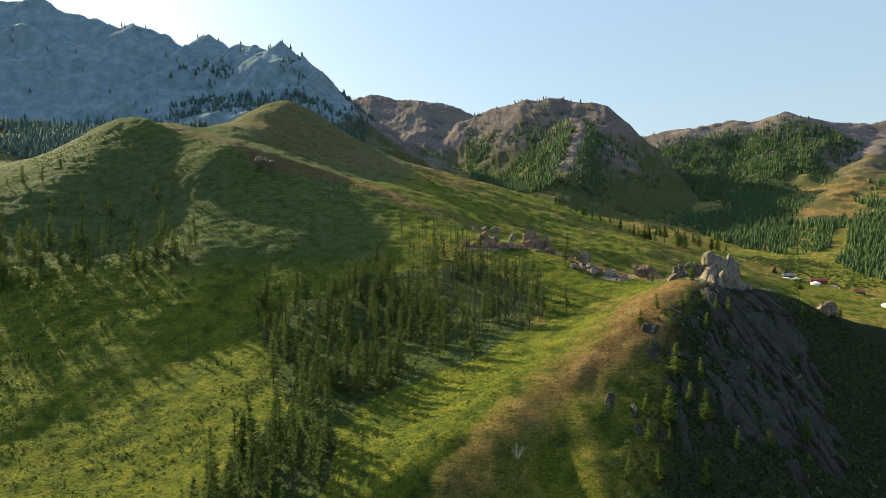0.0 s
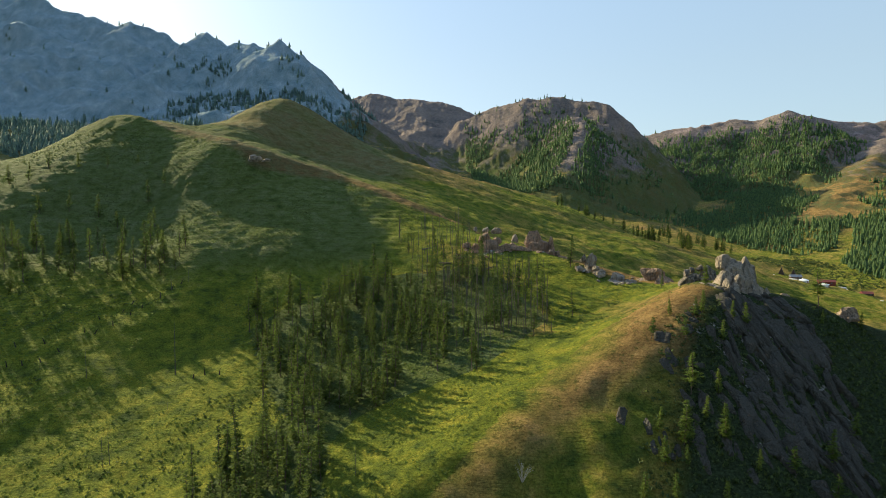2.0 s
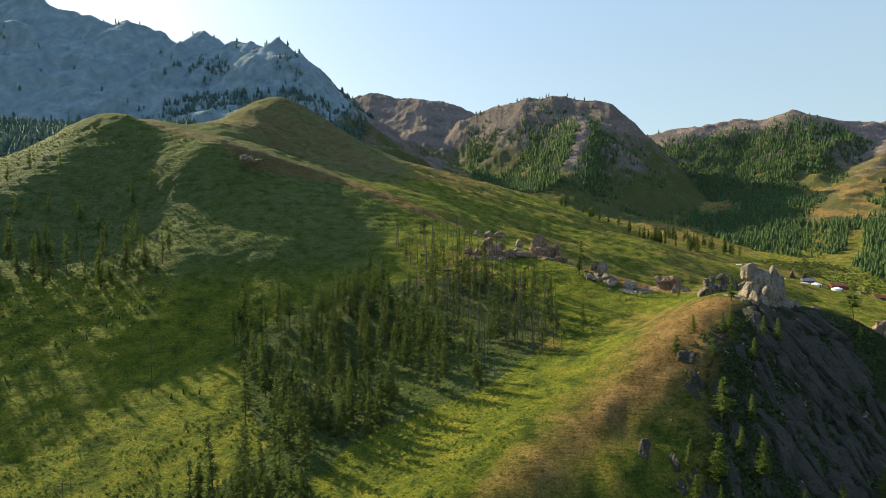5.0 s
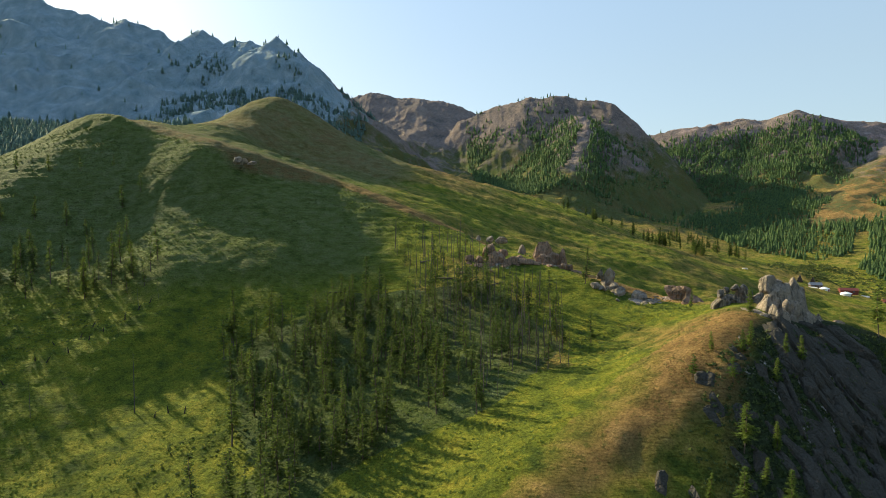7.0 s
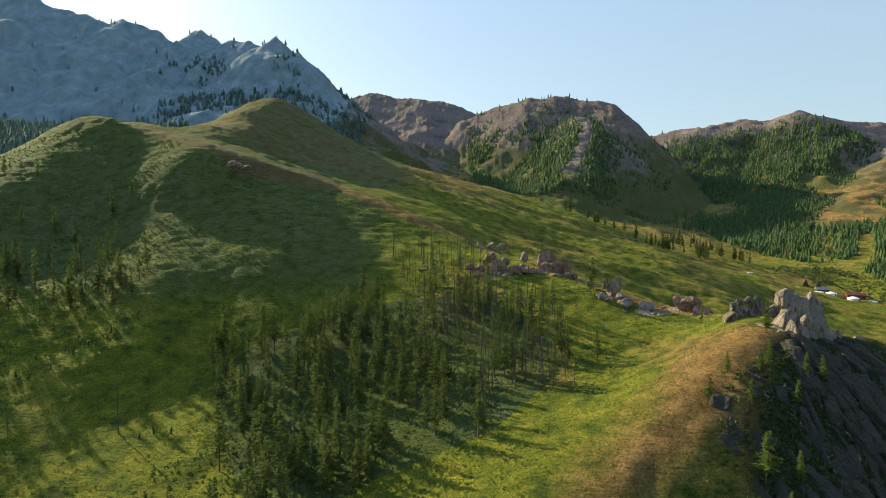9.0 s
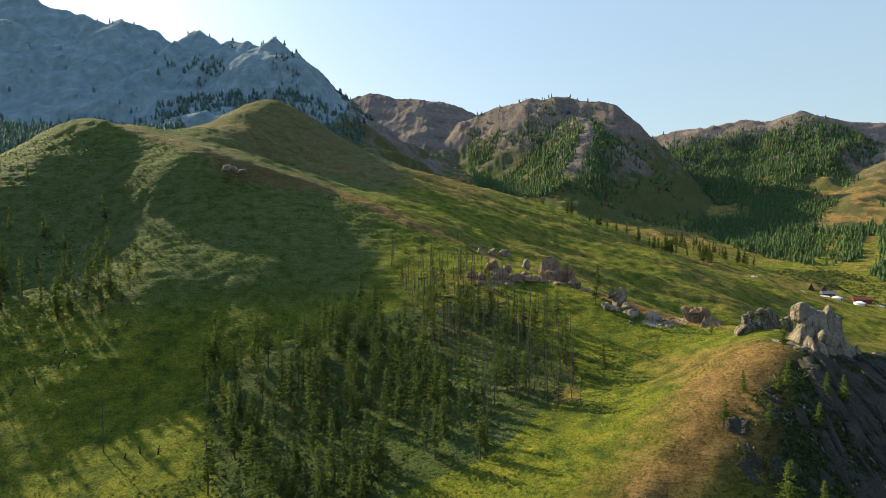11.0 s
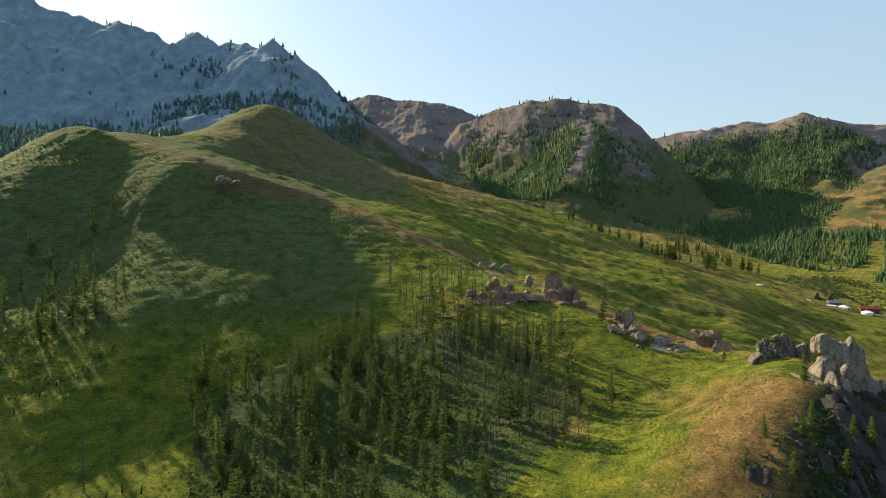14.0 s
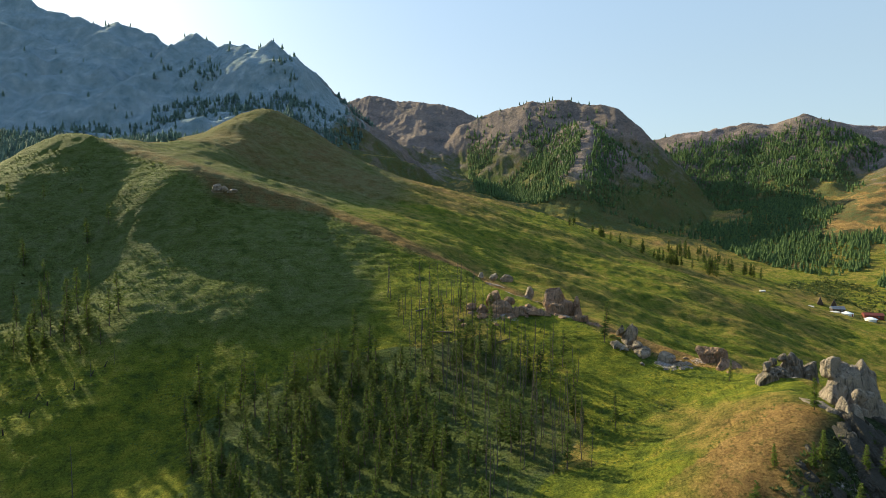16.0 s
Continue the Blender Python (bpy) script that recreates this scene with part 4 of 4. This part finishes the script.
outcrop("broken_outcrop", (17, 234, 33.2), "broken grey granite outcrop among dead trees", [
    (-1.4, 2.2, 3.2, 2.2, 1.8, 2.2, 8, 0, 61, 3.0),
    (0.8, 0.0, 1.2, 3.4, 2.2, 2.2, -12, 8, 62, 3.0),
    (5.0, -1.2, 0.6, 3.0, 1.8, 1.4, -5, 0, 63, 3.0),
    (9.0, -2.6, 0.4, 2.8, 1.6, 1.1, 6, 4, 64, 2.8),
    (-4.2, 0.6, 0.8, 1.8, 1.4, 1.3, 20, 0, 65, 3.2),
    (-6.6, 2.0, 1.2, 1.3, 1.1, 1.0, 0, 0, 66, 3.0),
    (2.6, 2.2, 2.4, 1.6, 1.3, 1.6, 0, 12, 67, 2.8),
    (3.6, -2.6, -0.8, 2.4, 1.4, 1.1, 10, 8, 68, 3.0),
    (-2.0, -2.4, -0.6, 2.2, 1.3, 1.2, 0, 8, 69, 3.0),
    (7.2, 0.4, 1.2, 1.8, 1.4, 1.2, 0, 0, 70, 3.0)], rubble=40, spread=6.0, mat=WARM_GRANITE, grow=1.2)
outcrop("shaded_boulder", (29.5, 259, 33.5), "dark granite boulder on the far side of the ridge", [
    (0.0, 0.0, 2.0, 1.9, 1.7, 2.8, 0, 0, 71, 2.6), (-1.4, -2.0, 0.4, 1.5, 1.3, 1.2, 0, 0, 72, 2.8)])
outcrop("shaded_boulder", (35.5, 256, 33.0), "small dark granite pillar on the far side of the ridge", [
    (0.0, 0.0, 1.6, 1.7, 1.4, 2.6, 0, 0, 73, 2.8), (1.6, -0.8, 0.6, 1.2, 1.1, 1.6, 0, 0, 74, 2.8)])
outcrop("shaded_boulder", (19, 277, 38.0), "low granite knobs on the far side of the ridge", [
    (0.0, 0.0, 0.8, 1.7, 1.4, 1.5, 0, 0, 75, 2.8), (4.2, -3.0, 0.6, 2.4, 1.5, 1.6, 0, 0, 76, 2.8), (-4.6, 3.0, 0.9, 1.4, 1.2, 1.1, 0, 0, 77, 2.8)])
outcrop("east_boulder", (108.5, 171.5, 19.4), "granite boulder on the shoulder of the crag, its colour warmed for sunlight", [
    (0.0, 0.0, 1.2, 2.8, 2.2, 2.0, 10, 0, 81, 4.2), (-2.2, -0.6, 0.4, 1.4, 1.2, 1.0, 0, 0, 82, 2.6)], mat=SUNLIT_GRANITE)
outcrop("east_boulder", (89, 168, 23.8), "rounded boulder beside the tor, its colour warmed for sunlight", [
    (0.6, 0.0, 1.2, 2.3, 1.9, 1.7, 0, 0, 83, 2.5), (-3.6, -0.8, 1.6, 1.5, 1.4, 2.2, 12, 0, 84, 2.6), (4.6, 1.2, 0.4, 1.2, 1.1, 1.0, 0, 0, 85, 2.6)], mat=SUNLIT_GRANITE)
outcrop("ridge_crag", (-89, 296, 70.5), "small dark rock crag on the crest", [
    (0.0, 0.0, 1.0, 2.2, 1.6, 1.9, 0, 0, 91, 3.2), (3.0, -0.8, 0.6, 2.4, 1.5, 1.4, 0, 0, 92, 3.0), (6.5, -0.6, 0.0, 2.0, 1.4, 1.0, 0, 0, 93, 3.0)])
outcrop("ridge_crag", (-48, 303, 56.0), "small dark rock crag on the crest", [
    (0.0, 0.0, 0.6, 2.0, 1.4, 1.3, 0, 0, 94, 3.0), (2.8, -0.6, 0.4, 1.6, 1.2, 1.0, 0, 0, 95, 3.0)])

CRAG_AREA = [(52, 146), (42, 140), (30, 126), (26, 112), (30, 100), (55, 98), (78, 108), (104, 138), (124, 164), (112, 171), (95, 164), (84, 160), (70, 156)]


def fall_line(x, y, step=2.0):
    """The slope's normal and the way down it."""
    gx = (height_at(x + step, y) - height_at(x - step, y)) / (2 * step)
    gy = (height_at(x, y + step) - height_at(x, y - step)) / (2 * step)
    return Vector((-gx, -gy, 1)).normalized(), Vector((-gx, -gy, -(gx * gx + gy * gy))).normalized()


FACE_AREA = [(66, 152), (78, 160), (88, 161), (88, 140), (80, 120), (70, 110), (57, 114), (60, 134)]


def build_crag():
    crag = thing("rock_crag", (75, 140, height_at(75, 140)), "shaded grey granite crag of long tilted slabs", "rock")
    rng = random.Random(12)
    slabs = [rock_mesh("slab", 200 + i, (1.0, 0.6, 2.4), 3.2, 12, 3, 0.2, mat=SHADED_GRANITE) for i in range(6)]
    ribs = [rock_mesh("rib", 240 + i, (1.0, 0.8, 4.6), 3.6, 10, 4, 0.2, mat=SHADED_GRANITE) for i in range(6)]
    base = crag.matrix_basis.inverted()

    def lay(name, shape, x, y, size, sink, scale):
        normal, down = fall_line(x, y, 4.0)
        down = (down + Vector((rng.uniform(-0.42, 0.06), rng.uniform(-0.25, 0.12), 0))).normalized()
        side = down.cross(normal).normalized()
        out = side.cross(down).normalized()
        m = Matrix((side, out, down)).transposed().to_4x4()
        piece = part(name, shape, GRANITE, crag)
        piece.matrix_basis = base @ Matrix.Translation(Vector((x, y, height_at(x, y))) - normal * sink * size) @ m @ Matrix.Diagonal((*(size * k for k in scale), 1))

    for x, y in spots(FACE_AREA, 125, 1.8, 9, []):
        if fractal(np.array(x), np.array(y), 14, 2, 61) > -0.55:
            lay("rib", rng.choice(ribs), x, y, rng.uniform(0.7, 1.75), 0.3, (rng.uniform(0.7, 1.5), rng.uniform(0.7, 1.7), rng.uniform(0.4, 1.2)))
    for x, y in spots(CRAG_AREA, 260, 1.7, 8, []):
        if fractal(np.array(x), np.array(y), 12, 2, 63) < (-0.1 if x > 46 else 0.25) or x > 0.62 * (y - 18) + rng.uniform(-5, 5):
            continue
        lay("slab", rng.choice(slabs), x, y, rng.uniform(0.6, 1.5) * (0.7 if x < 46 else 1.0), 0.25, (rng.uniform(0.6, 1.5), rng.uniform(0.7, 1.7), rng.uniform(0.5, 1.3)))


build_crag()


# ---- trees that stand alone ----
def lone_trees():
    rng = random.Random(9)
    pines = Stand([leafy_kind("young_pine", s, 8.0, w, b, f, "young green conifer growing on the rocky slope", "conifers on the crag", PINE_NEEDLES)
                   for s, w, b, f in ((21, 1.7, 0.12, 0.8), (22, 1.4, 0.1, 0.85), (23, 2.0, 0.3, 0.75))])
    for x, y, tall, which in CRAG_TREES:
        pines.plant(x, y, tall / 8.0, which, rng.uniform(0, 360))
    poles = Stand([bare_kind(s, 11.5) for s in (11, 12)])
    for x, y, tall in POLE_TREES:
        poles.plant(x, y, tall / 11.5, rng.randrange(2), rng.uniform(0, 360))
    edge = Stand([leafy_kind("edge_larch", s, 11.0, w, b, f, "tall green larch standing alone on the slope", "lone larches", NEEDLES) for s, w, b, f in ((31, 1.5, 0.15, 0.8), (32, 1.9, 0.2, 0.75))])
    for x, y, tall in EDGE_TREES:
        edge.plant(x, y, tall / 11.0, rng.randrange(2), rng.uniform(0, 360))


CRAG_TREES = [(34, 108, 5.5, 0), (39.5, 108, 6.0, 1), (48, 108, 5.5, 0), (69, 112, 6.0, 2), (41, 121, 5.0, 1), (45, 119, 9.0, 0), (51, 124, 5.0, 1), (53, 120, 7.5, 0), (56, 130, 5.5, 1), (50, 129, 9.0, 2), (40, 115, 5.5, 0), (44, 115, 4.0, 1),
              (57, 115, 4.5, 1), (53, 140, 5.0, 2), (60, 148, 5.5, 1), (58, 147, 4.5, 0), (67, 148, 5.0, 1), (70, 148, 5.5, 0), (52, 147, 4.0, 1), (46, 141, 5.0, 2),
              (62, 142, 5.0, 0), (74, 121, 7.0, 0), (64, 116, 6.0, 2), (83, 128, 6.0, 0), (65.4, 159.4, 6.0, 0), (98, 166.5, 10.5, 2), (112, 170, 4.5, 0), (94, 158, 4.0, 1)]
POLE_TREES = [(-72, 170, 14.5), (-72, 134, 7.2), (-71, 135, 7.0), (-67, 154, 3.0), (-93, 165, 8.0), (-16, 118, 5.4), (-17, 107, 5.0), (-103, 148, 4.0), (-88, 205, 7.0),
              (-84, 209, 5.5), (10, 252, 6.0)]
EDGE_TREES = [(43.5, 215.5, 11.0), (67, 194, 5.5), (-59, 199, 15.5), (-58, 197.5, 12.5), (-103, 219, 13.0), (-44, 155, 15.0), (-149, 230, 12.0), (-155, 222, 10.0), (-107, 211, 9.0),
              (-44, 169, 14.0), (-46, 118, 12.5), (-41, 122, 12.0), (-43, 110, 11.0), (8, 152, 8.5), (37, 181, 8.0), (30, 181, 8.0), (-38, 118, 12.0), (-33, 113, 11.5), (-29, 118, 11.0)]
lone_trees()


# ---- the camp in the valley ----
def yurt(place, turn, wide):
    """A white felt yurt: drum wall, low domed roof with a crown ring, a small door."""
    ob = thing("yurt", place, "white felt yurt standing on the valley meadow", "yurt", "yurts in the valley", turn)
    bm = bmesh.new()
    bmesh.ops.create_cone(bm, cap_ends=True, segments=28, radius1=wide, radius2=wide * 0.985, depth=1.7, matrix=Matrix.Translation((0, 0, 0.85)))
    part("wall", bm, FELT, ob)
    bm = bmesh.new()
    bmesh.ops.create_cone(bm, cap_ends=True, segments=28, radius1=wide * 1.04, radius2=0.6, depth=1.1, matrix=Matrix.Translation((0, 0, 2.24)))
    part("roof", bm, FELT, ob)
    bm = bmesh.new()
    bmesh.ops.create_cone(bm, cap_ends=True, segments=16, radius1=0.62, radius2=0.5, depth=0.22, matrix=Matrix.Translation((0, 0, 2.88)))
    part("crown_ring", bm, LOG_WOOD, ob, "dark wooden crown ring")
    bm = bmesh.new()
    bmesh.ops.create_cube(bm, size=1, matrix=Matrix.Translation((0, -wide, 0.8)) @ Matrix.Diagonal((0.95, 0.2, 1.55, 1)))
    part("door", bm, RED_PAINT, ob, "red painted door")
    return ob


def gabled(ob, long, deep, wall, roof, wall_mat, roof_mat):
    """Walls and a pitched roof with eaves for a small building."""
    bm = bmesh.new()
    bmesh.ops.create_cube(bm, size=1, matrix=Matrix.Translation((0, 0, wall / 2 - 0.3)) @ Matrix.Diagonal((long, deep, wall + 0.6, 1)))
    part("wall", bm, wall_mat, ob)
    bm = bmesh.new()
    l, d = long / 2 + 0.35, deep / 2 + 0.4
    v = [bm.verts.new(p) for p in ((-l, -d, wall - 0.2), (l, -d, wall - 0.2), (l, d, wall - 0.2), (-l, d, wall - 0.2), (-l, 0, wall + roof), (l, 0, wall + roof))]
    for f in ((0, 1, 5, 4), (2, 3, 4, 5), (1, 2, 5), (3, 0, 4), (3, 2, 1, 0)):
        bm.faces.new([v[i] for i in f])
    part("roof", bm, roof_mat, ob)
    for x in (-long * 0.25, long * 0.25):
        bm = bmesh.new()
        bmesh.ops.create_cube(bm, size=1, matrix=Matrix.Translation((x, -deep / 2 - 0.02, wall * 0.55)) @ Matrix.Diagonal((0.9, 0.08, 0.9, 1)))
        part("window", bm, SLATE, ob)


def cabin(place, turn, label, long, deep, wall, roof, wall_mat, roof_mat):
    ob = thing("cabin", place, label, "building", "", turn)
    gabled(ob, long, deep, wall, roof, wall_mat, roof_mat)
    return ob


def a_frame(place, turn):
    ob = thing("a_frame_hut", place, "dark pointed A-frame hut beside the shrubs", "building", "A-frame huts", turn)
    bm = bmesh.new()
    v = [bm.verts.new(p) for p in ((-2, -2.4, 0), (2, -2.4, 0), (0, -2.4, 5), (-2, 2.4, 0), (2, 2.4, 0), (0, 2.4, 5))]
    for f in ((0, 3, 5, 2), (4, 1, 2, 5), (1, 0, 2), (3, 4, 5), (0, 1, 4, 3)):
        bm.faces.new([v[i] for i in f])
    part("roof", bm, LOG_WOOD, ob)
    bm = bmesh.new()
    bmesh.ops.create_cube(bm, size=1, matrix=Matrix.Translation((0, -2.42, 1.0)) @ Matrix.Diagonal((0.9, 0.1, 1.9, 1)))
    part("door", bm, LOG_WOOD, ob, "dark wooden door")
    return ob


def pad(x, y, radius):
    bm = bmesh.new()
    bmesh.ops.create_cone(bm, cap_ends=True, segments=24, radius1=radius, radius2=radius * 0.97, depth=0.9)
    ob = new("yurt_platform", bpy.data.meshes.new("yurt_platform"))
    bm.to_mesh(ob.data)
    bm.free()
    ob.data.materials.append(CONCRETE)
    ob.matrix_basis = pose(x, y, height_at(x, y) + 0.05)
    return tagged(ob, "bare round concrete platform for a yurt", "platform", "empty yurt platforms")


for x, y, wide, turn in ((249.5, 428, 3.2, 20), (258, 419, 3.3, 30), (313, 440, 3.3, 10), (300, 402, 3.2, 0), (265, 360, 3.2, 15)):
    yurt((x, y, height_at(x, y) - 0.2), turn, wide)
for x, y, r in ((222.5, 440, 2.9), (232, 438, 2.6), (243, 430, 2.9), (208, 450, 1.9), (291, 450, 3.6), (271, 421, 3.2)):
    pad(x, y, r)
a_frame((246, 450, height_at(246, 450) - 0.1), -30)
a_frame((252.5, 446, height_at(252.5, 446) - 0.1), -34)
cabin((249, 437, height_at(249, 437) - 0.2), -12, "dark log cabin with a blue-grey roof", 7.0, 5.0, 2.5, 1.4, LOG_WOOD, SLATE)
cabin((264.5, 427, height_at(264.5, 427) - 0.2), -14, "long low red-roofed shed behind the yurts", 10.5, 4.0, 2.2, 1.2, RED_PAINT, RED_PAINT)
cabin((323, 470, height_at(323, 470) - 0.2), -10, "small red-roofed cabin in the valley", 7.5, 4.5, 2.4, 1.3, LOG_WOOD, RED_PAINT)

# ---- trees of the valley meadow ----
MEADOW_WOOD = [(180, 560), (230, 560), (275, 640), (262, 680), (215, 665)]
TREE_ROW = [(96, 512), (120, 502), (140, 500), (153, 478), (165, 485), (185, 476), (208, 505), (230, 500)]


def valley_trees():
    rng = random.Random(77)
    kinds = Stand([leafy_kind("meadow_larch", s, 9.5, w, 0.1, 0.9, "small dark larch on the open valley meadow", "larches on the valley meadow", NEEDLES) for s, w in ((41, 1.9), (42, 2.3))])
    for x, y in spots(MEADOW_WOOD, 30, 4.0, 21, []):
        kinds.plant(x, y, rng.uniform(0.7, 1.2), rng.randrange(2), rng.uniform(0, 360))
    for _ in range(46):
        k = rng.randrange(len(TREE_ROW) - 1)
        s, (ax, ay), (bx, by) = rng.random(), TREE_ROW[k], TREE_ROW[k + 1]
        kinds.plant(ax + s * (bx - ax) + rng.gauss(0, 4), ay + s * (by - ay) + rng.gauss(0, 6), rng.uniform(0.7, 1.25), rng.randrange(2), rng.uniform(0, 360))


valley_trees()


# ---- low shrubs and tussocks ----
def tussocks(name, label, mat, count, box, chance, seed, low, high):
    rng = np.random.RandomState(seed)
    n = count * 8
    x, y = rng.uniform(box[0], box[1], n), rng.uniform(box[2], box[3], n)
    keep = rng.uniform(0, 1, n) < chance(x, y)
    x, y = x[keep][:count], y[keep][:count]
    z = ground(x, y)
    k = len(x)
    size, turn = rng.uniform(low, high, k) ** 1.0, rng.uniform(0, 6.28, k)
    blades = 9
    verts = np.zeros((k, blades, 3, 3))
    for i in range(blades):
        t, lift = turn + i * 2.4 + rng.uniform(-0.5, 0.5, k), rng.uniform(0.15, 1.1, k)
        r, w = size * rng.uniform(0.5, 1.25, k), size * rng.uniform(0.25, 0.5, k)
        cx, cy = x + 0.45 * size * np.cos(t * 1.7), y + 0.45 * size * np.sin(t * 1.7)
        verts[:, i, 0] = np.stack([cx - w * np.sin(t), cy + w * np.cos(t), z - 0.08], -1)
        verts[:, i, 1] = np.stack([cx + w * np.sin(t), cy - w * np.cos(t), z - 0.08], -1)
        verts[:, i, 2] = np.stack([cx + 0.55 * r * np.cos(t), cy + 0.55 * r * np.sin(t), z + 0.8 * size * lift], -1)
    faces = np.arange(k * blades * 3).reshape(-1, 3)
    me = bpy.data.meshes.new(name)
    me.from_pydata(verts.reshape(-1, 3), [], faces)
    me.materials.append(mat)
    return tagged(new(name, me), label, "shrubs", kind="stuff")


tussocks("low_shrubs", "low dark shrubs dotting the grassy slopes", SHRUB, 6000, (-215, 110, 95, 330),
         lambda x, y: patchy(x, y, 22, 71, -0.2, 0.5) * inside(x, y, HOLLOW_LOOP) * (line_distance(x, y, SPUR) > 25), 5, 0.3, 0.65)
tussocks("grass_tussocks", "green and straw grass tussocks on the slopes", TUSSOCK, 18000, (-215, 125, 92, 330),
         lambda x, y: patchy(x, y, 30, 73, -0.6, 0.3) * inside(x, y, HOLLOW_LOOP), 6, 0.2, 0.42)
tussocks("crag_shrubs", "dark green shrubs between the rocks of the crag", SHRUB, 4200, (20, 130, 95, 175),
         lambda x, y: inside(x, y, CRAG_AREA) * step_up(46, 62, x + 0.4 * (150 - y)), 7, 0.35, 0.8)
SHRUB_BAND = [(238, 480), (262, 452), (335, 484), (372, 478), (352, 560), (338, 596), (300, 560)]
tussocks("valley_shrubs", "brown and green shrubs along the valley floor", SHRUB, 3000, (215, 400, 440, 610),
         lambda x, y: (0.25 + 0.75 * patchy(x, y, 40, 75, -0.1, 0.4)) * inside(x, y, SHRUB_BAND), 8, 0.6, 1.6)


# ---- stumps and fallen wood on the open slope ----
def stump(x, y, tall, lean, turn):
    """A charred snag: a leaning splintered stub on a flared foot."""
    tv, tf = [], []
    tip = math.sin(radians(lean)) * tall
    tube(tv, tf, [(0, 0, -0.2), (0.02, 0, 0.12), (tip * 0.5, 0.03, tall * 0.55), (tip, 0, tall)], [0.26, 0.17, 0.13, 0.05], 7)
    limb(tv, tf, (tip * 0.5, 0, tall * 0.5), (tip * 0.5 - 0.35, 0.2, tall * 0.75), 0.05)
    ob = new("tree_stump", mesh_from("tree_stump", tv, tf, CHARRED))
    ob.matrix_basis = pose(x, y, height_at(x, y), 0, 0, turn)
    return tagged(ob, "short charred tree stump on the grassy slope", "stump", "charred stumps on the slope")


CHARRED = plain_material("charred_wood", (0.018, 0.015, 0.013), (0.05, 0.04, 0.035), 4.0)
STUMPS = [(-118, 168), (-116, 169), (-113, 170), (-109, 171), (-123, 165), (-104, 184), (-101, 184), (-98, 187), (-95, 192), (-93, 196), (-90, 200), (-97, 198),
          (-86, 208), (-88, 205), (-121, 171), (-127, 162), (-112, 178), (-107, 176), (-103, 191), (-99, 194), (-66, 168), (-63, 169), (-59, 168), (-119, 176)]
rng = random.Random(31)
for x, y in STUMPS:
    stump(x + rng.uniform(-0.5, 0.5), y + rng.uniform(-0.5, 0.5), rng.uniform(0.9, 1.9), rng.uniform(5, 40), rng.uniform(0, 360))


def fallen_log(x, y, long, turn):
    tv, tf = [], []
    tube(tv, tf, [(0, 0, 0), (0, 0, long * 0.5), (0.1, 0, long)], [0.24, 0.19, 0.07], 8)
    ob = new("fallen_log", mesh_from("fallen_log", tv, tf, DEAD_WOOD))
    a, b = radians(turn), 2.0
    rise = (height_at(x + math.cos(a) * long, y + math.sin(a) * long) - height_at(x, y)) / long
    ob.matrix_basis = Matrix.Translation((x, y, height_at(x, y) + 0.12)) @ Matrix.Rotation(a, 4, "Z") @ Matrix.Rotation(radians(90) - math.atan(rise), 4, "Y")
    return tagged(ob, "grey fallen larch log lying in the grass", "log", "fallen logs")


for x, y, long, turn in ((-131, 163, 9.0, 28), (-36, 222, 6.0, 10), (3, 226, 7.0, 160), (-8, 238, 6.0, 12), (14, 218, 5.0, 20)):
    fallen_log(x, y, long, turn)


def bare_bush(x, y, tall, seed):
    """A leafless pale bush of fanned twigs."""
    r = random.Random(seed)
    tv, tf = [], []
    for _ in range(26):
        t, spread = r.uniform(0, 6.28), r.uniform(0.1, 0.5) * tall
        top = (spread * math.cos(t), spread * math.sin(t), tall * r.uniform(0.6, 1.0))
        limb(tv, tf, (0.1 * math.cos(t), 0.1 * math.sin(t), -0.1), top, 0.03)
        limb(tv, tf, tuple(c * 0.6 for c in top), (top[0] * 1.1 + r.uniform(-0.3, 0.3), top[1] * 1.1, top[2] * 0.9), 0.018)
    ob = new("bare_bush", mesh_from("bare_bush", tv, tf, PALE_TWIG))
    ob.matrix_basis = pose(x, y, height_at(x, y))
    return tagged(ob, "leafless pale grey bush on the grassy brow", "bush")


PALE_TWIG = plain_material("pale_twig", (0.30, 0.28, 0.26), (0.45, 0.42, 0.40), 3.0)
bare_bush(14, 112, 4.0, 3)
